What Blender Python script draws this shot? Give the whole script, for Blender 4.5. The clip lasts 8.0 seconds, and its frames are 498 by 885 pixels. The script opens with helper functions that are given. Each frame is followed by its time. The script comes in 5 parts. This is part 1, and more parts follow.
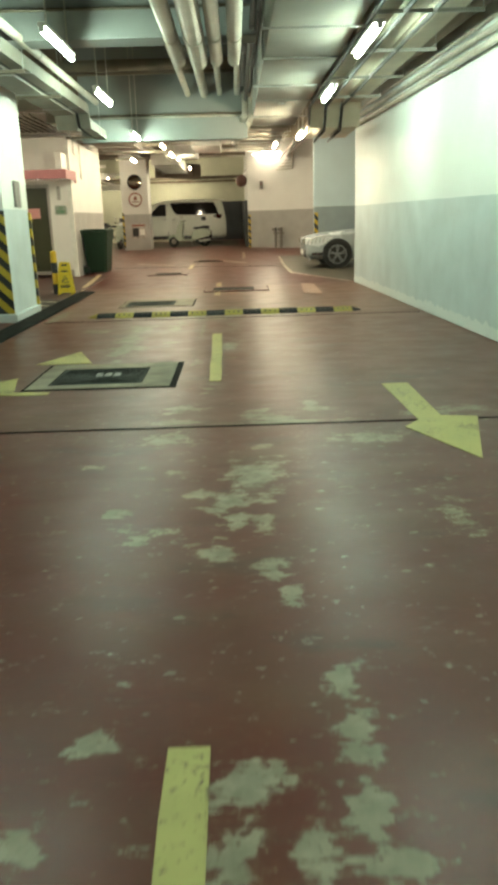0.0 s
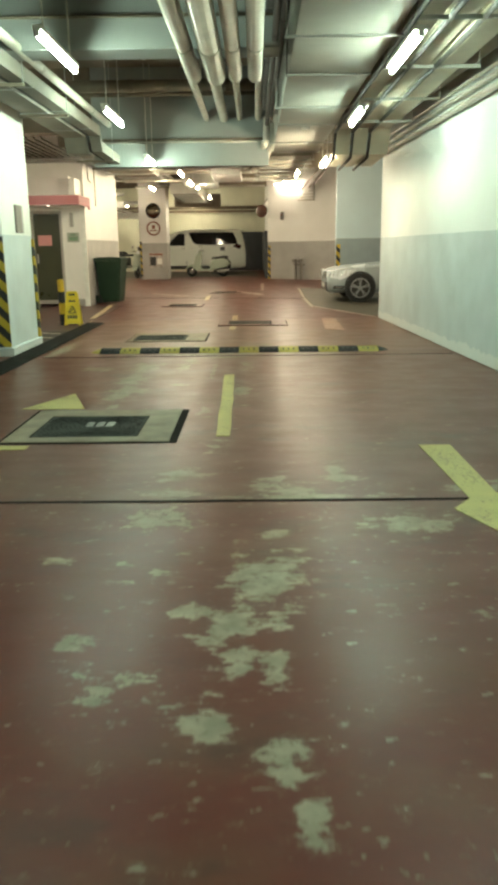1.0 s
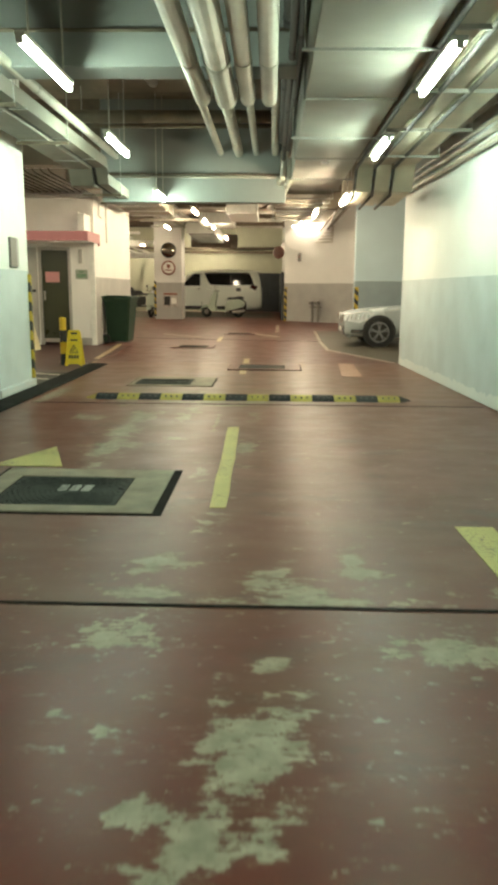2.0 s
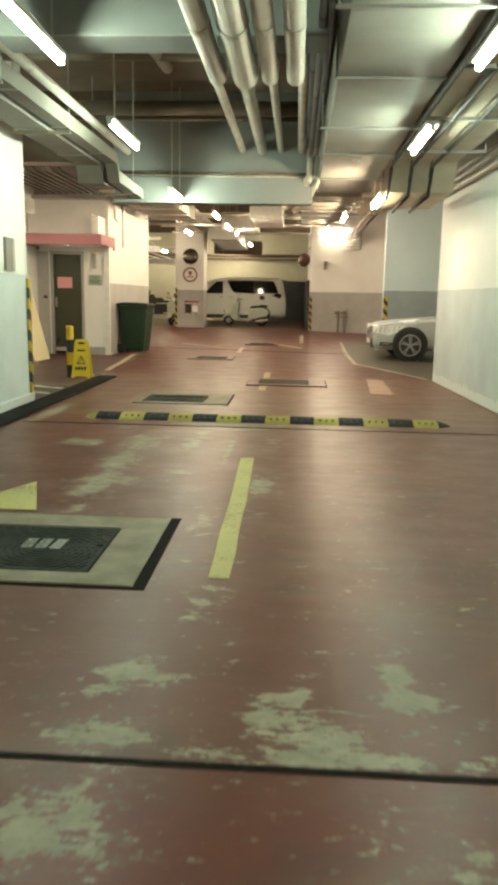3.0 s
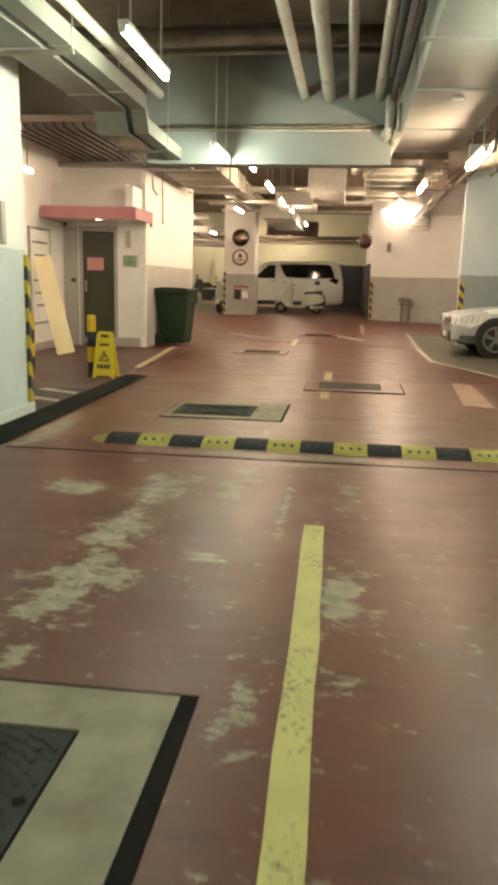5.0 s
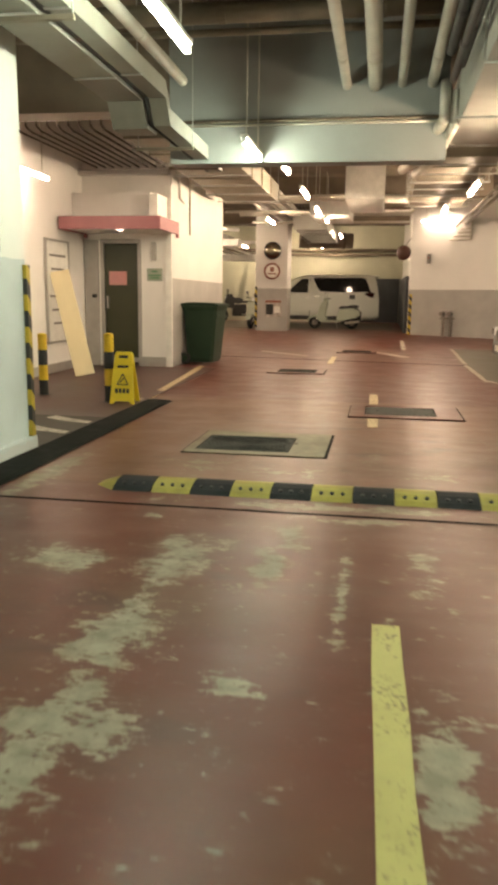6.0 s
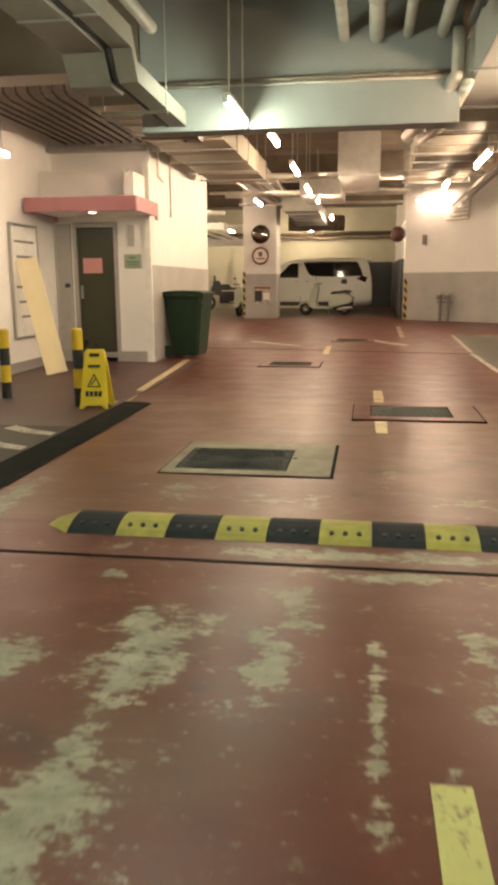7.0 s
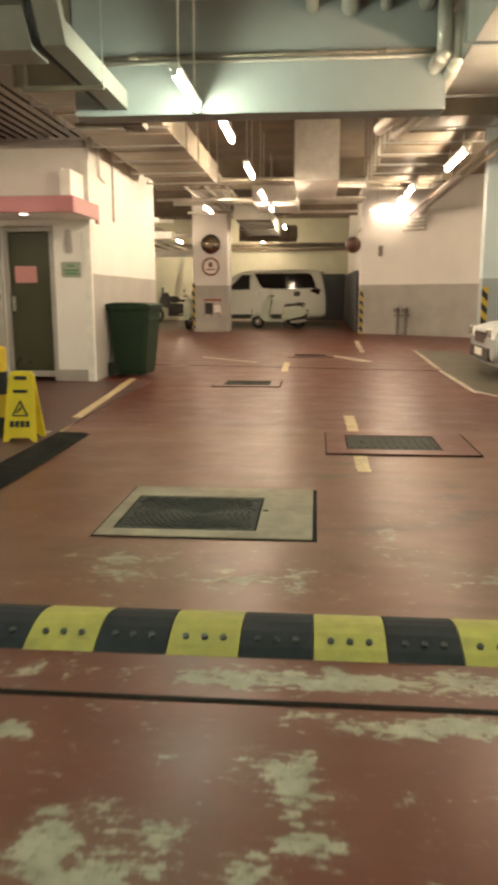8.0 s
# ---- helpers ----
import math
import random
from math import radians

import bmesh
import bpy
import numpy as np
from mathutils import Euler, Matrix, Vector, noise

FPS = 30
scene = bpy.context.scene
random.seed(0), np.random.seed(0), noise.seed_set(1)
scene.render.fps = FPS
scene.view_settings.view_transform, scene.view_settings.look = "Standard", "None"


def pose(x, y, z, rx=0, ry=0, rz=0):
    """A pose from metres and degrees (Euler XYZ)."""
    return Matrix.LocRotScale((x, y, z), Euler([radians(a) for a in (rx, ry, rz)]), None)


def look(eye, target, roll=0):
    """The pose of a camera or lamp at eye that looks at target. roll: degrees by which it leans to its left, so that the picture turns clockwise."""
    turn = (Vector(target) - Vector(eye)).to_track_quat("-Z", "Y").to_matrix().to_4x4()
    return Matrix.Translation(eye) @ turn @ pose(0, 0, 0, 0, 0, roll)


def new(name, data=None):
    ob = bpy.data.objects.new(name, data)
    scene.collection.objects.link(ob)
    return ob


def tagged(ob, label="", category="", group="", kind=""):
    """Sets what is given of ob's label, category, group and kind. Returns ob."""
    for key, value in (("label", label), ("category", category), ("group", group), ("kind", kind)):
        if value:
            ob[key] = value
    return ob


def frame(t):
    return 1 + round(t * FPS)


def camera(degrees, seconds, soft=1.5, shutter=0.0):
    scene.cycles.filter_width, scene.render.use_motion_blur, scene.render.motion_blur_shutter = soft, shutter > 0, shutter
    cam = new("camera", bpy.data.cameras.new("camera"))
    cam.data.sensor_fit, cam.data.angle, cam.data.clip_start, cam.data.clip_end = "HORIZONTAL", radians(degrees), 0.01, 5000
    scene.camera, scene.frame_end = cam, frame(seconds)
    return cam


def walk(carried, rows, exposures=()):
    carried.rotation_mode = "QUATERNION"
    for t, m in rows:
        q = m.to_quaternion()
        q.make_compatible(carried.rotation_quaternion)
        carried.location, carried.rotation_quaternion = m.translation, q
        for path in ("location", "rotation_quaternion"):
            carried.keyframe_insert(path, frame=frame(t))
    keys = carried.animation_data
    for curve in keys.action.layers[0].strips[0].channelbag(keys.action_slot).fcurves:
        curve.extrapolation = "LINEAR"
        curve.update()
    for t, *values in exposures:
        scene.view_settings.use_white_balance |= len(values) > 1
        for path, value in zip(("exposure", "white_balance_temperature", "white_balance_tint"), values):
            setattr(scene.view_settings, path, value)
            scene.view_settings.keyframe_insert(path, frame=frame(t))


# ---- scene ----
cam = camera(35.9, 8.0, soft=4.0, shutter=0.5)
EXPOSURES = [(0, 0.0, 6450, 8), (1.5, 0.0, 6550, 11), (3, 0.0, 6800, 17), (3.5, 0.0, 6950, 22), (5, -0.03, 7100, 26), (7, -0.04, 7250, 30), (8, -0.05, 7000, 25)]
PATH = [
    (0, (0.176, -0.572, 1.274), (0.195, 1.347, 0.711), -1.7),
    (0.5, (0.201, -0.117, 1.251), (0.221, 1.818, 0.747), -1.0),
    (1, (0.212, 0.373, 1.268), (0.192, 2.311, 0.778), -0.7),
    (1.5, (0.251, 0.816, 1.242), (0.224, 2.769, 0.809), -0.1),
    (3, (0.298, 2.279, 1.252), (0.182, 4.241, 0.882), 1.1),
    (3.5, (0.271, 2.827, 1.249), (0.163, 4.763, 0.761), 0.8),
    (4, (0.224, 3.374, 1.24), (0.016, 5.314, 0.798), 1.3),
    (4.5, (0.123, 3.909, 1.245), (-0.108, 5.843, 0.791), 1.1),
    (5, (0.059, 4.408, 1.23), (-0.181, 6.351, 0.822), 1.4),
    (6.5, (-0.222, 6.018, 1.198), (-0.569, 7.953, 0.829), 0.4),
    (7, (-0.292, 6.514, 1.209), (-0.591, 8.449, 0.804), -0.3),
    (7.5, (-0.408, 7.078, 1.195), (-0.68, 9.028, 0.841), 0.4),
    (8, (-0.505, 7.585, 1.196), (-0.675, 9.542, 0.821), -0.1),
]
walk(cam, [(t, look(eye, target, roll)) for t, eye, target, roll in PATH], EXPOSURES)

# ---------------------------------------------------------------- world and light
world = bpy.data.worlds.new("world")
scene.world = world
world.use_nodes = True
world.node_tree.nodes["Background"].inputs[0].default_value = (0.5, 0.55, 0.6, 1)
world.node_tree.nodes["Background"].inputs[1].default_value = 0.02

TUBE_COOL, TUBE_WARM, TUBE_SOFT, TUBE_WALL = 194.0, 285.0, 95.0, 78.0


# ---------------------------------------------------------------- materials
def mat(name, color, rough=0.6, metal=0.0, vary=0.12, scale=6.0, bump=0.15, grain=60.0, dirt=None, dirt_amount=0.35, spec=0.5, stretch=(1, 1, 1)):
    """A surface with stains at one scale and grain at another."""
    m = bpy.data.materials.new(name)
    m.use_nodes = True
    nt = m.node_tree
    n, l = nt.nodes, nt.links
    b = n["Principled BSDF"]
    b.inputs["Metallic"].default_value = metal
    b.inputs["Specular IOR Level"].default_value = spec
    geo = n.new("ShaderNodeNewGeometry")
    mp = n.new("ShaderNodeMapping")
    mp.inputs["Scale"].default_value = stretch
    l.new(geo.outputs["Position"], mp.inputs["Vector"])
    big = n.new("ShaderNodeTexNoise")
    big.inputs["Scale"].default_value = scale
    big.inputs["Detail"].default_value = 5
    l.new(mp.outputs[0], big.inputs["Vector"])
    fine = n.new("ShaderNodeTexNoise")
    fine.inputs["Scale"].default_value = grain
    fine.inputs["Detail"].default_value = 3
    l.new(mp.outputs[0], fine.inputs["Vector"])
    ramp = n.new("ShaderNodeValToRGB")
    ramp.color_ramp.elements[0].position, ramp.color_ramp.elements[1].position = 0.3, 0.7
    lo = [c * (1 - vary) for c in color]
    hi = [min(1, c * (1 + vary)) for c in color]
    ramp.color_ramp.elements[0].color, ramp.color_ramp.elements[1].color = (*lo, 1), (*hi, 1)
    l.new(big.outputs["Fac"], ramp.inputs[0])
    out = ramp.outputs[0]
    if dirt:
        st = n.new("ShaderNodeTexNoise")
        st.inputs["Scale"].default_value = scale * 0.45
        st.inputs["Detail"].default_value = 8
        st.inputs["Roughness"].default_value = 0.65
        l.new(mp.outputs[0], st.inputs["Vector"])
        r2 = n.new("ShaderNodeMapRange")
        r2.inputs[1].default_value, r2.inputs[2].default_value = 0.5, 0.75
        r2.inputs[4].default_value = dirt_amount
        l.new(st.outputs["Fac"], r2.inputs[0])
        mix = n.new("ShaderNodeMix")
        mix.data_type = "RGBA"
        mix.inputs[7].default_value = (*dirt, 1)
        l.new(r2.outputs[0], mix.inputs[0])
        l.new(out, mix.inputs[6])
        out = mix.outputs[2]
    l.new(out, b.inputs["Base Color"])
    rr = n.new("ShaderNodeMapRange")
    rr.inputs[3].default_value, rr.inputs[4].default_value = max(0.02, rough - 0.08), min(1, rough + 0.08)
    l.new(big.outputs["Fac"], rr.inputs[0])
    l.new(rr.outputs[0], b.inputs["Roughness"])
    if bump:
        bp = n.new("ShaderNodeBump")
        bp.inputs["Strength"].default_value = bump
        bp.inputs["Distance"].default_value = 0.004
        l.new(fine.outputs["Fac"], bp.inputs["Height"])
        l.new(bp.outputs[0], b.inputs["Normal"])
    return m


def two_tone(name, upper, lower, line=1.42, rough=0.55, skirt=None, skirt_top=0.09):
    """Painted wall: a light coat above, a darker dado below, with scuffs and roller marks."""
    m = mat(name, upper, rough, vary=0.04, scale=1.3, bump=0.25, grain=35, dirt=[c * 0.72 for c in upper], dirt_amount=0.22)
    n, l = m.node_tree.nodes, m.node_tree.links
    b = n["Principled BSDF"]
    top = b.inputs["Base Color"].links[0].from_socket
    geo = n.new("ShaderNodeNewGeometry")
    sep = n.new("ShaderNodeSeparateXYZ")
    l.new(geo.outputs["Position"], sep.inputs[0])
    wob = n.new("ShaderNodeTexNoise")
    wob.inputs["Scale"].default_value = 5
    l.new(geo.outputs["Position"], wob.inputs["Vector"])
    add = n.new("ShaderNodeMath")
    add.operation = "MULTIPLY_ADD"
    add.inputs[1].default_value = 0.02
    l.new(wob.outputs["Fac"], add.inputs[0])
    l.new(sep.outputs[2], add.inputs[2])
    less = n.new("ShaderNodeMath")
    less.operation = "LESS_THAN"
    less.inputs[1].default_value = line + 0.01
    l.new(add.outputs[0], less.inputs[0])
    scuff = n.new("ShaderNodeTexNoise")
    scuff.inputs["Scale"].default_value = 2.2
    scuff.inputs["Detail"].default_value = 7
    l.new(geo.outputs["Position"], scuff.inputs["Vector"])
    low = n.new("ShaderNodeValToRGB")
    low.color_ramp.elements[0].position, low.color_ramp.elements[1].position = 0.32, 0.72
    low.color_ramp.elements[0].color = (*[c * 0.9 for c in lower], 1)
    low.color_ramp.elements[1].color = (*[c * 1.08 for c in lower], 1)
    l.new(scuff.outputs["Fac"], low.inputs[0])
    mix = n.new("ShaderNodeMix")
    mix.data_type = "RGBA"
    l.new(less.outputs[0], mix.inputs[0])
    l.new(top, mix.inputs[6])
    l.new(low.outputs[0], mix.inputs[7])
    out = mix.outputs[2]
    if skirt:
        rag = n.new("ShaderNodeTexNoise")
        rag.inputs["Scale"].default_value = 7
        rag.inputs["Detail"].default_value = 6
        l.new(geo.outputs["Position"], rag.inputs["Vector"])
        a2 = n.new("ShaderNodeMath")
        a2.operation = "MULTIPLY_ADD"
        a2.inputs[1].default_value = -0.16
        l.new(rag.outputs["Fac"], a2.inputs[0])
        l.new(sep.outputs[2], a2.inputs[2])
        l2 = n.new("ShaderNodeMath")
        l2.operation = "LESS_THAN"
        l2.inputs[1].default_value = skirt_top - 0.08
        l.new(a2.outputs[0], l2.inputs[0])
        m2 = n.new("ShaderNodeMix")
        m2.data_type = "RGBA"
        m2.inputs[7].default_value = (*skirt, 1)
        l.new(l2.outputs[0], m2.inputs[0])
        l.new(out, m2.inputs[6])
        out = m2.outputs[2]
    l.new(out, b.inputs["Base Color"])
    return m


def plain(name, color, rough=0.5, metal=0.0, spec=0.5):
    return mat(name, color, rough, metal, vary=0.08, scale=9, bump=0.05, grain=120, spec=spec)


def glow(name, color, strength):
    m = bpy.data.materials.new(name)
    m.use_nodes = True
    b = m.node_tree.nodes["Principled BSDF"]
    b.inputs["Base Color"].default_value = (0.9, 0.9, 0.9, 1)
    b.inputs["Emission Color"].default_value = (*color, 1)
    b.inputs["Emission Strength"].default_value = strength
    return m


def floor_paint():
    """Red epoxy over concrete: worn through in patches, rubbed thin by tyres, dusty."""
    m = bpy.data.materials.new("floor_paint")
    m.use_nodes = True
    nt = m.node_tree
    n, l = nt.nodes, nt.links
    b = n["Principled BSDF"]
    geo = n.new("ShaderNodeNewGeometry")
    pos = geo.outputs["Position"]

    def noise_tex(scale, detail=6, rough=0.6, stretch=(1, 1, 1)):
        mp = n.new("ShaderNodeMapping")
        mp.inputs["Scale"].default_value = stretch
        l.new(pos, mp.inputs["Vector"])
        t = n.new("ShaderNodeTexNoise")
        t.inputs["Scale"].default_value, t.inputs["Detail"].default_value, t.inputs["Roughness"].default_value = scale, detail, rough
        l.new(mp.outputs[0], t.inputs["Vector"])
        return t.outputs["Fac"]

    def math_node(op, a, c, d=None):
        k = n.new("ShaderNodeMath")
        k.operation = op
        for sock, v in zip(k.inputs, (a, c, d)):
            if v is None:
                continue
            if isinstance(v, (int, float)):
                sock.default_value = v
            else:
                l.new(v, sock)
        return k.outputs[0]

    def band(v, a, c, lo=0.0, hi=1.0):
        k = n.new("ShaderNodeMapRange")
        for sock, q in zip(k.inputs, (v, a, c, lo, hi)):
            if isinstance(q, (int, float)):
                sock.default_value = q
            else:
                l.new(q, sock)
        return k.outputs[0]

    def blend(f, a, c):
        k = n.new("ShaderNodeMix")
        k.data_type = "RGBA"
        if isinstance(f, (int, float)):
            k.inputs[0].default_value = f
        else:
            l.new(f, k.inputs[0])
        for sock, v in ((k.inputs[6], a), (k.inputs[7], c)):
            if isinstance(v, tuple):
                sock.default_value = (*v, 1)
            else:
                l.new(v, sock)
        return k.outputs[2]

    wear = n.new("ShaderNodeAttribute")
    wear.attribute_name = "wear"
    film = n.new("ShaderNodeAttribute")
    film.attribute_name = "film"
    faded = n.new("ShaderNodeAttribute")
    faded.attribute_name = "faded"
    red = blend(band(noise_tex(0.7), 0.3, 0.7), (0.074, 0.0105, 0.0056), (0.101, 0.0188, 0.0098))
    red = blend(band(noise_tex(22, 6, 0.7), 0.4, 0.7, 0, 0.3), red, (0.050, 0.0130, 0.0080))
    # the coat bleached between the hump and the next pour
    red = blend(math_node("MULTIPLY", band(noise_tex(1.1, 6, 0.6), 0.25, 0.65, 0.3, 0.62), faded.outputs["Fac"]), red, (0.168, 0.084, 0.047))
    # tyre-rubbed film, in streaks across the way
    rub = math_node("MULTIPLY", band(noise_tex(1.6, 4, 0.5, (0.8, 1.4, 1)), 0.42, 0.68), film.outputs["Fac"])
    red = blend(math_node("MULTIPLY", rub, 0.55), red, (0.105, 0.060, 0.036))
    # speckles where the coat has chipped
    chips = band(math_node("MULTIPLY_ADD", film.outputs["Fac"], 0.05, noise_tex(15, 5, 0.6, (0.8, 1.5, 1))), 0.684, 0.704)
    edge = math_node("MULTIPLY_ADD", noise_tex(6.5, 10, 0.70, (1, 1.4, 1)), 1.2, math_node("MULTIPLY", wear.outputs["Fac"], 0.335))
    edge = math_node("ADD", edge, band(noise_tex(34, 5, 0.65, (0.45, 1.7, 1)), 0.25, 0.75, -0.13, 0.13))
    bare = band(edge, 0.772, 0.815)
    halo = band(edge, 0.70, 0.79, 0, 0.45)
    concrete = blend(band(noise_tex(11, 7), 0.35, 0.7), (0.172, 0.152, 0.108), (0.295, 0.265, 0.198))
    concrete = blend(band(noise_tex(34, 4), 0.6, 0.66, 0, 0.5), concrete, (0.11, 0.07, 0.05))
    scuff = math_node("MULTIPLY", band(noise_tex(2.3, 5, 0.55, (0.8, 1.6, 1)), 0.56, 0.68, 0, 0.6), film.outputs["Fac"])
    red = blend(scuff, red, (0.030, 0.017, 0.013))
    # fine scratches across the way
    scratch = math_node("MULTIPLY", band(noise_tex(26, 4, 0.6, (0.4, 1.9, 1)), 0.60, 0.72, 0, 0.4), band(noise_tex(1.4, 4), 0.42, 0.62))
    red = blend(scratch, red, (0.19, 0.135, 0.095))
    col = blend(halo, red, (0.14, 0.082, 0.054))
    col = blend(math_node("MULTIPLY", chips, 0.75), col, (0.185, 0.155, 0.11))
    col = blend(bare, col, concrete)
    b.inputs["Specular IOR Level"].default_value = 0.30
    l.new(col, b.inputs["Base Color"])
    r = math_node("MULTIPLY_ADD", noise_tex(3.0, 5), 0.20, 0.27)
    r = math_node("MULTIPLY_ADD", bare, 0.16, r)
    l.new(r, b.inputs["Roughness"])
    hgt = math_node("MULTIPLY_ADD", bare, -0.5, math_node("MULTIPLY", noise_tex(45, 4, 0.6, (0.9, 1.15, 1)), 0.5))
    bp = n.new("ShaderNodeBump")
    bp.inputs["Strength"].default_value, bp.inputs["Distance"].default_value = 0.12, 0.003
    l.new(hgt, bp.inputs["Height"])
    # shallow hollows left by the trowel
    swell = n.new("ShaderNodeBump")
    swell.inputs["Strength"].default_value, swell.inputs["Distance"].default_value = 0.8, 0.016
    l.new(noise_tex(1.7, 2, 0.4, (0.7, 1.3, 1)), swell.inputs["Height"])
    l.new(bp.outputs[0], swell.inputs["Normal"])
    l.new(swell.outputs[0], b.inputs["Normal"])
    return m


def worn_paint(name, color, under=(0.13, 0.06, 0.042), thr=0.575, rough=0.5):
    """Road-marking paint, chipped through to the floor coat."""
    m = mat(name, color, rough, vary=0.1, scale=5, bump=0.2, grain=70)
    n, l = m.node_tree.nodes, m.node_tree.links
    b = n["Principled BSDF"]
    top = b.inputs["Base Color"].links[0].from_socket
    geo = n.new("ShaderNodeNewGeometry")
    t = n.new("ShaderNodeTexNoise")
    t.inputs["Scale"].default_value, t.inputs["Detail"].default_value, t.inputs["Roughness"].default_value = 46, 6, 0.7
    l.new(geo.outputs["Position"], t.inputs["Vector"])
    wide = n.new("ShaderNodeTexNoise")
    wide.inputs["Scale"].default_value, wide.inputs["Detail"].default_value = 3.2, 4
    l.new(geo.outputs["Position"], wide.inputs["Vector"])
    both = n.new("ShaderNodeMath")
    both.operation = "MULTIPLY_ADD"
    both.inputs[1].default_value = 0.55
    l.new(wide.outputs["Fac"], both.inputs[0])
    l.new(t.outputs["Fac"], both.inputs[2])
    k = n.new("ShaderNodeMapRange")
    k.inputs[1].default_value, k.inputs[2].default_value = thr + 0.31, thr + 0.36
    k.inputs[4].default_value = 0.85
    l.new(both.outputs[0], k.inputs[0])
    mix = n.new("ShaderNodeMix")
    mix.data_type = "RGBA"
    mix.inputs[7].default_value = (*under, 1)
    l.new(k.outputs[0], mix.inputs[0])
    l.new(top, mix.inputs[6])
    l.new(mix.outputs[2], b.inputs["Base Color"])
    return m


def stripes(name, a=(0.48, 0.34, 0.03), c=(0.02, 0.02, 0.02), period=0.24, way=(1, 0, 1)):
    """Diagonal hazard tape."""
    m = plain(name, a, 0.45)
    n, l = m.node_tree.nodes, m.node_tree.links
    b = n["Principled BSDF"]
    geo = n.new("ShaderNodeNewGeometry")
    dot = n.new("ShaderNodeVectorMath")
    dot.operation = "DOT_PRODUCT"
    dot.inputs[1].default_value = way
    l.new(geo.outputs["Position"], dot.inputs[0])
    mod = n.new("ShaderNodeMath")
    mod.operation = "FLOORED_MODULO"
    mod.inputs[1].default_value = period
    l.new(dot.outputs["Value"], mod.inputs[0])
    less = n.new("ShaderNodeMath")
    less.operation = "LESS_THAN"
    less.inputs[1].default_value = period / 2
    l.new(mod.outputs[0], less.inputs[0])
    mix = n.new("ShaderNodeMix")
    mix.data_type = "RGBA"
    mix.inputs[6].default_value, mix.inputs[7].default_value = (*a, 1), (*c, 1)
    l.new(less.outputs[0], mix.inputs[0])
    l.new(mix.outputs[2], b.inputs["Base Color"])
    return m


M_FLOOR = floor_paint()
M_WALL_BLUE = two_tone("wall_white_over_blue_grey", (0.67, 0.71, 0.69), (0.44, 0.51, 0.52), skirt=(0.58, 0.62, 0.60), skirt_top=0.14)
M_WALL_GREY = two_tone("wall_cream_over_grey", (0.75, 0.735, 0.70), (0.38, 0.365, 0.34), line=1.49)
M_COLUMN = two_tone("column_white_over_pale_blue", (0.76, 0.77, 0.73), (0.54, 0.60, 0.60), line=1.46, skirt=(0.55, 0.57, 0.55))
M_BLUE = two_tone("wall_pale_blue", (0.50, 0.62, 0.66), (0.27, 0.33, 0.35), line=1.49)
M_LOBBY = mat("lobby_white_paint", (0.80, 0.77, 0.73), 0.5, vary=0.04, scale=2, bump=0.15, grain=50, dirt=(0.5, 0.46, 0.42), dirt_amount=0.25)
M_BACK = mat("back_wall_paint", (0.52, 0.52, 0.40), 0.6, vary=0.06, scale=1.5, dirt=(0.3, 0.29, 0.22))
M_DARK = mat("dado_and_shade_dark", (0.05, 0.055, 0.06), 0.6, vary=0.2, scale=3)
M_SLAB = mat("slab_concrete", (0.19, 0.15, 0.11), 0.85, vary=0.22, scale=1.6, bump=0.5, grain=24, dirt=(0.05, 0.042, 0.034), dirt_amount=0.7)
M_BEAM = mat("beam_grey_paint", (0.275, 0.29, 0.278), 0.7, vary=0.08, scale=1.4, bump=0.3, grain=30, dirt=(0.20, 0.21, 0.20), dirt_amount=0.5)
M_GALV = mat("galvanised_sheet", (0.46, 0.46, 0.43), 0.42, metal=0.7, vary=0.14, scale=5, bump=0.1, grain=40, dirt=(0.26, 0.24, 0.21), dirt_amount=0.45)
M_TRAY = mat("tray_cream_paint", (0.56, 0.51, 0.40), 0.55, vary=0.1, scale=3, bump=0.1, dirt=(0.30, 0.26, 0.19), dirt_amount=0.5)
M_DUCT = mat("painted_duct_sheet", (0.36, 0.35, 0.31), 0.55, metal=0.1, vary=0.1, scale=2.2, bump=0.12, grain=25, dirt=(0.28, 0.25, 0.21), dirt_amount=0.5)
M_TRUNK = mat("trunking_dull_grey", (0.23, 0.215, 0.18), 0.6, vary=0.14, scale=3, bump=0.15, dirt=(0.16, 0.14, 0.11), dirt_amount=0.5)
M_DUCT_BROWN = mat("duct_brown_sheet", (0.27, 0.235, 0.18), 0.5, metal=0.2, vary=0.16, scale=2.5, bump=0.15, dirt=(0.15, 0.125, 0.09), dirt_amount=0.5)
M_PIPE = mat("pipe_pale_paint", (0.50, 0.47, 0.40), 0.42, metal=0.15, vary=0.12, scale=4, bump=0.1, dirt=(0.26, 0.22, 0.17), dirt_amount=0.6)
M_PIPE_DARK = mat("pipe_brown", (0.20, 0.165, 0.12), 0.6, vary=0.2, scale=4, bump=0.2)
M_CONDUIT = mat("conduit_dark_brown", (0.075, 0.058, 0.040), 0.65, vary=0.2, scale=6)
M_CABLE = mat("cable_black", (0.03, 0.028, 0.026), 0.6, vary=0.3, scale=12)
M_WHITE = plain("white_enamel", (0.78, 0.77, 0.72), 0.4)
M_COOL = glow("tube_cool", (0.76, 1.0, 0.77), TUBE_COOL)
M_WARM = glow("tube_warm", (1.0, 0.88, 0.60), TUBE_WARM)
M_WARM_SOFT = glow("tube_warm_soft", (1.0, 0.86, 0.64), TUBE_SOFT)
M_WARM_WALL = glow("tube_warm_wall", (1.0, 0.85, 0.62), TUBE_WALL)
